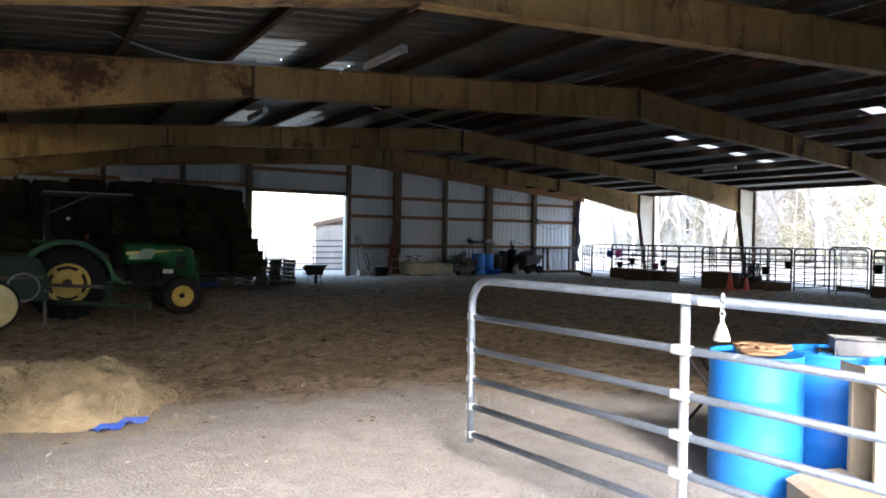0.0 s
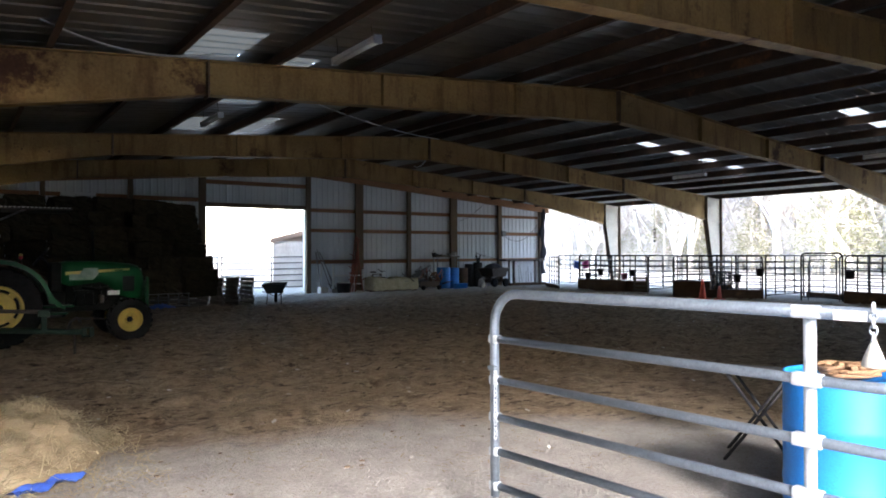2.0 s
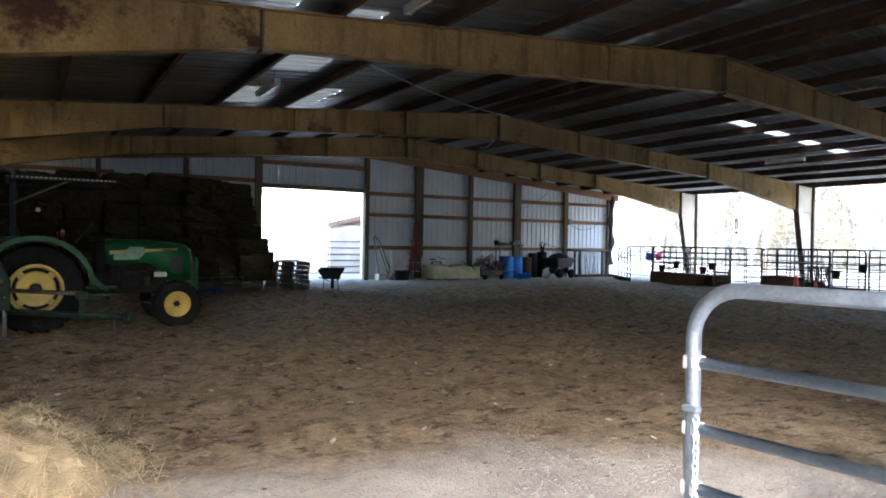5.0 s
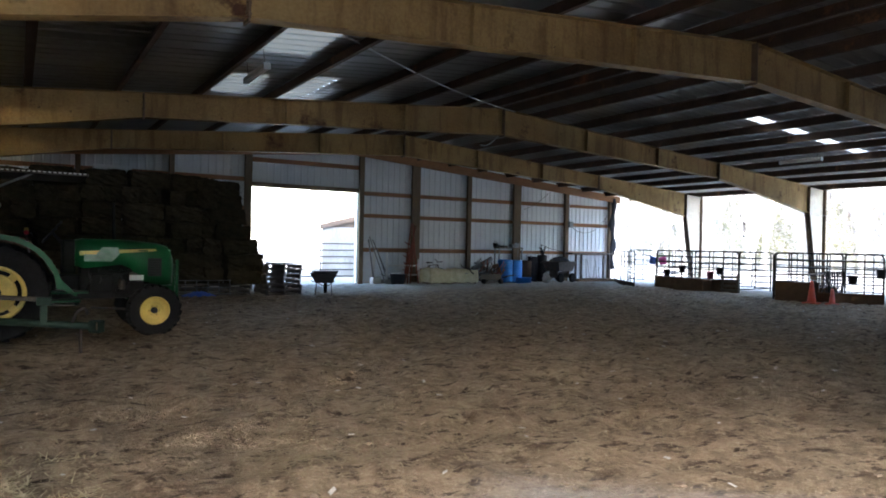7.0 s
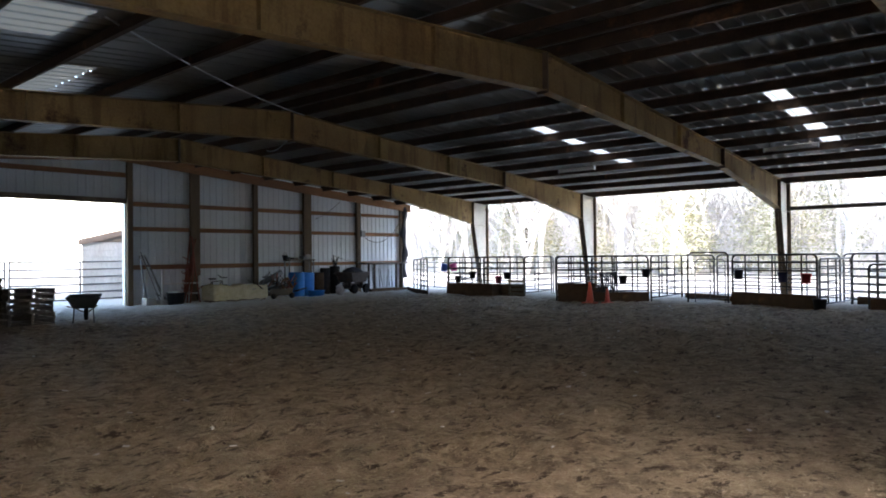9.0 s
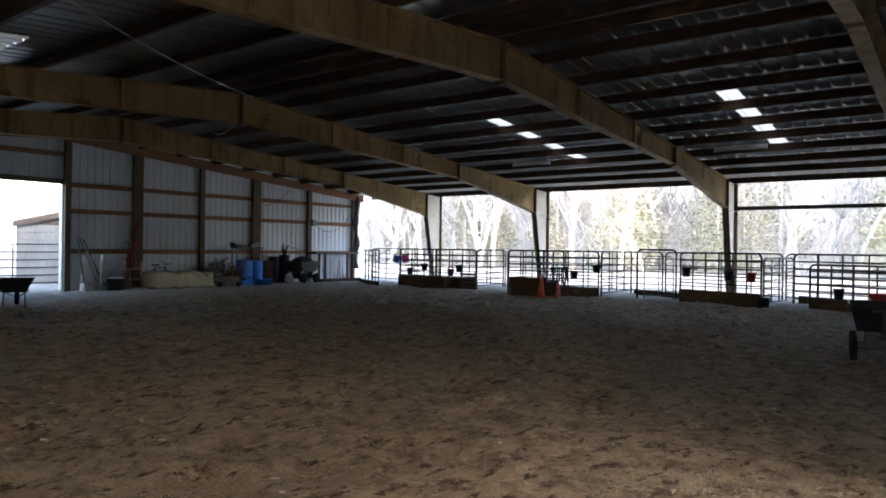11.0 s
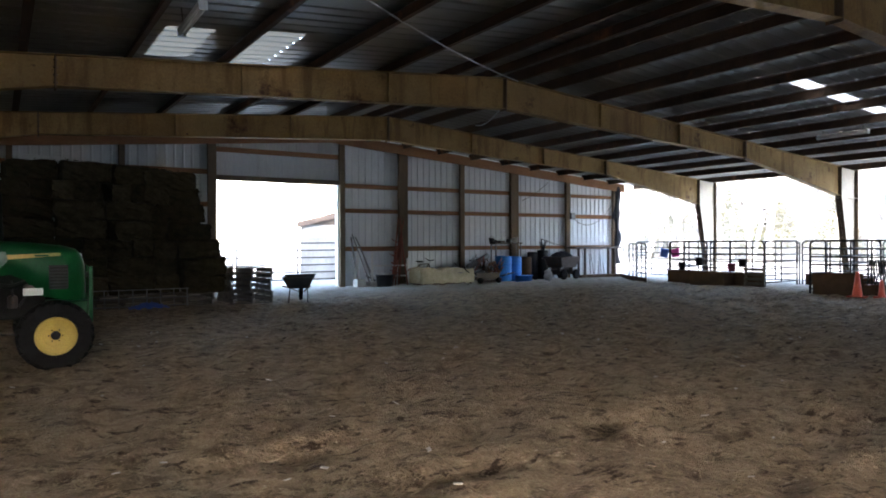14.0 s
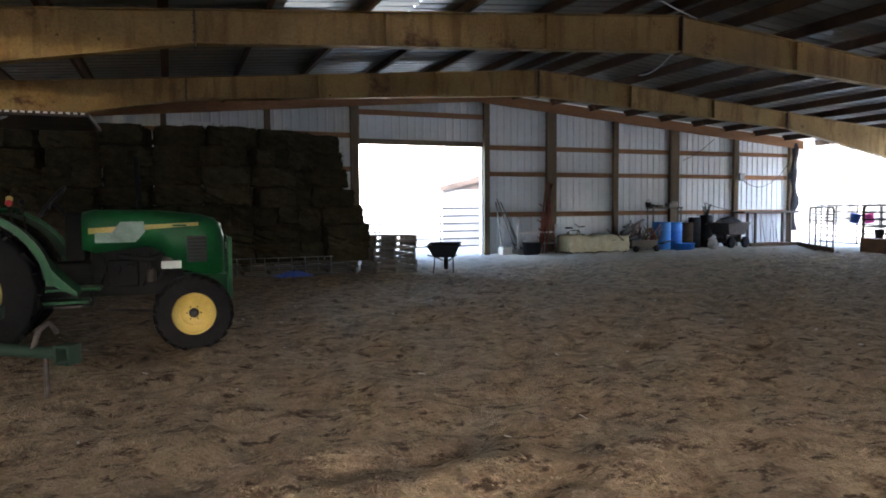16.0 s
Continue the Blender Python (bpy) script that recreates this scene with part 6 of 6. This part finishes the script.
# switch box, conduit and wires on the wall
t = thing("switch_box", "small grey electrical box on the wall post", "switch box", pose(21.85, GABLE_Y - 0.22, 2.46))
part("body", Shape().soft_box(-0.11, 0.11, -0.1, 0.0, -0.13, 0.13, 0.01), M_CHROMEPIPE, t)
part("conduit", Shape().tube([(-0.1, -0.03, 0.12), (-0.1, -0.03, 0.9)], 0.014, 7), M_CHROMEPIPE, t)


def wire(name, a, b, sag, label, r=0.010, mat=None):
    a, b = Vector(a), Vector(b)
    pts = [a.lerp(b, k / 14) - Vector((0, 0, sag * 4 * (k / 14) * (1 - k / 14))) for k in range(15)]
    return solid(name, Shape().tube(pts, r, 6), mat or M_DARKSTEEL, label, "cable", "cables")


wire("cable", (19.3, 26.35, 3.0), (20.6, 26.35, 3.75), 0.08, "thin dark cable slung along the gable wall")
wire("cable", (21.95, 26.3, 2.3), (24.2, 26.3, 3.2), 0.55, "thin dark cable slung along the gable wall")
wire("cable", (20.1, 26.2, 1.55), (21.7, 26.3, 1.25), 0.05, "thin dark cable slung along the gable wall")
wire("cable", (5.55, 13.1, 4.50), (11.97, 17.38, 4.80), 0.12, "pale cable slung under the roof", 0.013, M_GALV_WHITE)
wire("cable", (11.6, 17.45, 4.35), (13.1, 20.6, 4.45), 0.15, "pale cable slung under the roof", 0.013, M_GALV_WHITE)
wire("cable", (1.3, 9.8, 4.12), (3.35, 10.45, 4.22), 0.16, "pale cable slung under the roof", 0.013, M_GALV_WHITE)


# ---- tube lamps, switched off ----
def tube_lamp(m):
    t = thing("tube_lamp", "white fluorescent batten lamp under the roof, switched off", "ceiling lamp", m, "tube lamps")
    part("housing", Shape().soft_box(-0.05, 0.05, -0.62, 0.62, 0.02, 0.08, 0.008), M_WHITE, t)
    for x in (-0.03, 0.03):
        part("tube", Shape().tube([(x, -0.6, 0.0), (x, 0.6, 0.0)], 0.014, 8), M_WHITE, t)
    for y in (-0.61, 0.61):
        part("end_cap", Shape().soft_box(-0.055, 0.055, y - 0.012, y + 0.012, -0.025, 0.085, 0.004), M_GALV_WHITE, t)
        part("hanger", Shape().tube([(0, y * 0.8, 0.08), (0, y * 0.8, 0.32)], 0.006, 5), M_DARKSTEEL, t)


for x, y in ((4.8, 9.1), (4.65, 14.75), (20.1, 14.93), (20.07, 9.0)):
    tube_lamp(pose(x, y, rafter_top(x) - 0.12, 0, -5 if x < RIDGE_X else 5, -1))


# ---- outside: shed, trees ----
def shed():
    """Its front faces the barn at a slant, so that only the gable end shows."""
    t = thing("shed", "small pale wooden shed with a brown roof beyond the doorway", "shed", pose(12.40, 31.3, 0, 0, 0, -21.5))
    part("wall", Shape().extrude([(0, 0, -0.1), (4.6, 0, -0.1), (4.6, 0, 2.12), (2.3, 0, 2.72), (0, 0, 2.12)], (0, 4, 0)), M_SHEDWALL, t)
    for a, b in (((-0.12, 2.15), (2.3, 2.78)), ((2.3, 2.78), (4.75, 2.15))):
        part("roof", Shape().extrude([(a[0], -0.12, a[1]), (b[0], -0.12, b[1]), (b[0], -0.12, b[1] + 0.08), (a[0], -0.12, a[1] + 0.08)], (0, 4.3, 0)), M_SHEDROOF, t)
        part("fascia", Shape().extrude([(a[0], -0.15, a[1] - 0.14), (b[0], -0.15, b[1] - 0.14), (b[0], -0.15, b[1] + 0.07), (a[0], -0.15, a[1] + 0.07)], (0, 0.028, 0)), M_SHEDROOF, t)
    for k in range(8):
        part("board", Shape().soft_box(0.02, 4.58, -0.03, -0.004, 0.02 + 0.26 * k, 0.262 + 0.26 * k, 0.006), M_SHEDWALL, t)
    part("gable_board", Shape().extrude([(0.05, -0.028, 2.13), (4.55, -0.028, 2.13), (2.3, -0.028, 2.68)], (0, 0.024, 0)), M_SHEDROOF, t, "brown boarded gable")


shed()


def branch(s, p, d, length, r, depth, rnd, twigs):
    pts, q, e = [p], p.copy(), d.copy()
    n = 4
    for k in range(n):
        e = (e + Vector((rnd.uniform(-0.2, 0.2), rnd.uniform(-0.2, 0.2), rnd.uniform(-0.04, 0.14)))).normalized()
        q = q + e * length / n
        pts.append(q.copy())
    s.tube(pts, r, 6 if depth < 2 else 4, False, r * 0.55)
    if depth < 3:
        for k in range(4 if depth else 7):
            f = rnd.uniform(0.35, 1.0)
            base = pts[min(n, int(f * n))]
            a = rnd.uniform(0, 6.28)
            side = Vector((math.cos(a), math.sin(a), rnd.uniform(0.2, 0.9))).normalized()
            branch(s, base, (e * 0.5 + side).normalized(), length * rnd.uniform(0.4, 0.6), r * 0.42, depth + 1, rnd, twigs)
    else:
        twigs.append(q)


def tree_meshes(seed, height):
    rnd = random.Random(seed)
    s, tips = Shape(), []
    branch(s, Vector((0, 0, -0.1)), Z, height, 0.018 * height, 0, rnd, tips)
    tw = Shape()
    for p in tips:
        for k in range(7):
            a = rnd.uniform(0, 6.28)
            d = Vector((math.cos(a), math.sin(a), rnd.uniform(-0.1, 0.9))).normalized() * rnd.uniform(0.3, 0.9)
            w = Vector((-math.sin(a), math.cos(a), 0)) * 0.012
            tw.quad(p - w, p + w, p + d + w * 0.3, p + d - w * 0.3)
    return s.mesh("trunk", M_BARK), tw.mesh("crown", M_TWIG)


def evergreen_meshes(seed, height):
    rnd = random.Random(seed)
    s, leaves = Shape(), Shape()
    s.tube([(0, 0, -0.1), (0.1, 0, height * 0.5), (0, 0.1, height * 0.95)], 0.14, 7, False, 0.03)
    for k in range(90):
        z = height * rnd.uniform(0.12, 1.0)
        a, reach = rnd.uniform(0, 6.28), (1.08 - z / height) * height * 0.34 * rnd.uniform(0.5, 1.15) + 0.2
        c = Vector((math.cos(a) * reach, math.sin(a) * reach, z + rnd.uniform(-0.3, 0.3)))
        s.tube([(0, 0, z), c * 0.98], 0.02, 4)
        for j in range(26):
            p = c * rnd.uniform(0.6, 1.05) + Vector((rnd.gauss(0, 0.28), rnd.gauss(0, 0.28), rnd.gauss(0, 0.22)))
            p.z = max(p.z, 0.3)
            u = Vector((rnd.uniform(-1, 1), rnd.uniform(-1, 1), rnd.uniform(-0.5, 0.5))).normalized() * rnd.uniform(0.06, 0.16)
            v = u.cross(Vector((rnd.uniform(-1, 1), rnd.uniform(-1, 1), 1))).normalized() * rnd.uniform(0.025, 0.055)
            leaves.quad(p - u, p - v, p + u, p + v)
    return s.mesh("trunk", M_BARK), leaves.mesh("crown", M_LEAF)


BARE = [tree_meshes(20 + k, h) for k, h in enumerate((7.5, 8.5, 6.5, 9.5))]
EVER = [evergreen_meshes(40 + k, h) for k, h in enumerate((6.0, 8.0))]


def tree(kind, x, y, size, rz):
    bare = kind < len(BARE)
    trunk, crown = BARE[kind] if bare else EVER[kind - len(BARE)]
    t = thing("tree", "leafless pale winter tree at the edge of the woods" if bare else "yellow-green evergreen at the edge of the woods", "tree", pose(x, y, 0, 0, 0, rz) @ Matrix.Scale(size, 4), "trees beyond the open side")
    part("trunk", trunk, None, t)
    part("crown", crown, None, t)


trnd = random.Random(12)
for k in range(190):
    y = trnd.uniform(-25, 62)
    x = trnd.uniform(44, 70) + (4 if y > 45 else 0)
    kind = trnd.choice((0, 1, 2, 3) * 6 + (4, 5))
    tree(kind, x, y, trnd.uniform(0.8, 1.35), trnd.uniform(0, 360))
for k in range(26):
    tree(trnd.choice((0, 1, 2, 3)), trnd.uniform(-10, 46), trnd.uniform(66, 90), trnd.uniform(0.8, 1.2), trnd.uniform(0, 360))
for x, y, kind, size in ((52, 40.2, 5, 1.0), (54, 38.0, 4, 1.2), (56, 20.5, 5, 1.1), (50, 18.0, 4, 0.9), (52, 14.6, 5, 1.05), (48, 8.0, 4, 1.1), (55, 3.0, 5, 1.1)):
    tree(kind, x, y, size, 40 * x)


def thicket():
    """Tangle of saplings and twigs in the depth of the woods."""
    r2 = np.random.RandomState(77)
    n = 60000
    x, y = r2.uniform(56, 84, n), r2.uniform(-30, 72, n)
    top = 9.5 + 3.5 * value_noise(y + 90.0, x, 7.0, 41)
    p = np.stack([x, y, top * r2.rand(n) ** 1.25], -1)
    d = np.stack([r2.normal(0, 0.3, n), r2.normal(0, 0.45, n), r2.uniform(0.25, 1.0, n)], -1)
    d *= (r2.uniform(0.5, 2.2, n) / np.linalg.norm(d, axis=1))[:, None]
    w = np.stack([r2.uniform(-0.3, 0.3, n), np.ones(n), np.zeros(n)], -1) * r2.uniform(0.010, 0.036, n)[:, None]
    tw = Shape()
    tw.v = np.stack([p - w, p + w, p + d + w * 0.3, p + d - w * 0.3], 1).reshape(-1, 3).tolist()
    tw.f = np.arange(4 * n).reshape(-1, 4).tolist()
    tw.smooth = [False] * n
    tagged(part("thicket", tw, M_TWIG), "grey tangle of bare saplings and twigs in the woods", "undergrowth", "", "stuff")


thicket()


def far_woods():
    """Edge of more distant woods with an uneven top; haze lies in its colour."""
    ys = np.arange(-70, 130, 0.7)
    h = 9.0 + 5.0 * value_noise(ys + 200, ys * 0 + 3.0, 6.0, 51) + 2.0 * value_noise(ys + 200, ys * 0 + 8.0, 1.6, 52)
    sh = Shape()
    for yy, hh in zip(ys, h):
        sh.v += [(98.0, float(yy), -0.2), (98.0, float(yy), float(hh)), (98.4, float(yy), float(hh)), (98.4, float(yy), -0.2)]
    for k in range(len(ys) - 1):
        a = 4 * k
        for j in range(3):
            sh.f.append((a + j, a + j + 1, a + j + 5, a + j + 4))
            sh.smooth.append(False)
    struct("backdrop_woods", sh, M_FARWOODS, "pale band of distant winter woods, haze put into its colour")


M_FARWOODS = surface("haze_paled_winter_woods", (0.60, 0.585, 0.56), (0.42, 0.41, 0.385), 0.9, 0.0, 0.5, 5, (0.36, 0.37, 0.27), 0.6, 0.0, (1, 1, 0.25))
far_woods()

# ---- loose straw and clods on the floor ----
def floor_litter():
    r2 = random.Random(21)
    st, cl = Shape(), Shape()
    for k in range(30000):
        x, y = r2.uniform(0, 22), 4.5 + 20 * r2.random() ** 1.15
        if value_noise(np.array(x), np.array(y), 1.3, 31) < r2.uniform(-0.35, 0.3):
            continue
        z = float(ground_height(x, y)) + 0.008
        a, l = r2.uniform(0, 6.28), r2.uniform(0.010, 0.036)
        d = Vector((math.cos(a), math.sin(a), r2.uniform(-0.1, 0.15))) * l
        w = Vector((-math.sin(a), math.cos(a), 0)) * r2.uniform(0.002, 0.005)
        p = Vector((x, y, z))
        st.quad(p - d - w, p - d + w, p + d + w, p + d - w)
    # trampled clumps of bedding straw in the middle of the floor
    for k in range(900):
        cx, cy = r2.uniform(1.5, 14), 7.6 + 11 * r2.random() ** 1.5
        if value_noise(np.array(cx), np.array(cy), 1.1, 33) < r2.uniform(-0.3, 0.2):
            continue
        size, lean = r2.uniform(0.06, 0.2), r2.uniform(0, 6.28)
        for j in range(34):
            x, y = cx + r2.gauss(0, size), cy + r2.gauss(0, size)
            a, l = lean + r2.gauss(0, 0.9), r2.uniform(0.010, 0.042)
            p = Vector((x, y, float(ground_height(x, y)) + r2.uniform(0.006, 0.035)))
            d = Vector((math.cos(a), math.sin(a), r2.uniform(-0.15, 0.3))) * l
            w = Vector((-math.sin(a), math.cos(a), 0)) * r2.uniform(0.002, 0.005)
            st.quad(p - d - w, p - d + w, p + d + w, p + d - w)
    for k in range(900):
        x, y = r2.uniform(0.5, 22), 5.5 + 20 * r2.random() ** 1.3
        z = float(ground_height(x, y))
        r = r2.uniform(0.008, 0.032) * (1 if r2.random() < 0.9 else 1.6)
        n = len(cl.v)
        for dz, rr in ((-0.3, 1.0), (0.25, 0.85), (0.5, 0.3)):
            for j in range(5):
                a = j * 1.2566 + r2.uniform(-0.3, 0.3)
                cl.v.append((x + r * rr * math.cos(a) * r2.uniform(0.8, 1.5), y + r * rr * math.sin(a), z + r * dz * 0.8))
        for i in range(2):
            for j in range(5):
                cl.f.append((n + i * 5 + j, n + i * 5 + (j + 1) % 5, n + i * 5 + 5 + (j + 1) % 5, n + i * 5 + 5 + j))
                cl.smooth.append(False)
        cl.f.append(tuple(range(n + 10, n + 15)))
        cl.smooth.append(False)
    chips = Shape()
    for k in range(260):
        x, y = r2.uniform(0.5, 22), 5.0 + 20 * r2.random() ** 1.3
        p = Vector((x, y, float(ground_height(x, y)) + 0.014))
        a, l, w = r2.uniform(0, 6.28), r2.uniform(0.012, 0.035), r2.uniform(0.006, 0.018)
        u, v = Vector((math.cos(a), math.sin(a), r2.uniform(-0.2, 0.3))) * l, Vector((-math.sin(a), math.cos(a), r2.uniform(0.0, 0.5))) * w
        chips.extrude([p - u - v * 0.6, p + u * 0.7 - v, p + u + v * 0.5, p - u * 0.6 + v], (0, 0, 0.007))
    tagged(part("pale_chips", chips, M_CONCRETE), "small pale chips scattered on the dirt", "chips", "", "stuff")
    tagged(part("floor_straw", st, M_LITTER), "scattered dry straw on the dirt", "straw", "", "stuff")
    tagged(part("dirt_clods", cl, M_CLOD), "dark dry clods scattered on the dirt", "clods", "", "stuff")


M_LITTER = surface("dusty_trodden_straw", (0.34, 0.27, 0.165), (0.22, 0.17, 0.10), 0.9, 0.0, 20, 90, None, 0.6, 0.3)
M_CLOD = surface("dry_clod", (0.16, 0.115, 0.075), (0.09, 0.065, 0.045), 0.95, 0.0, 8, 60, None, 0.6, 0.5)
floor_litter()
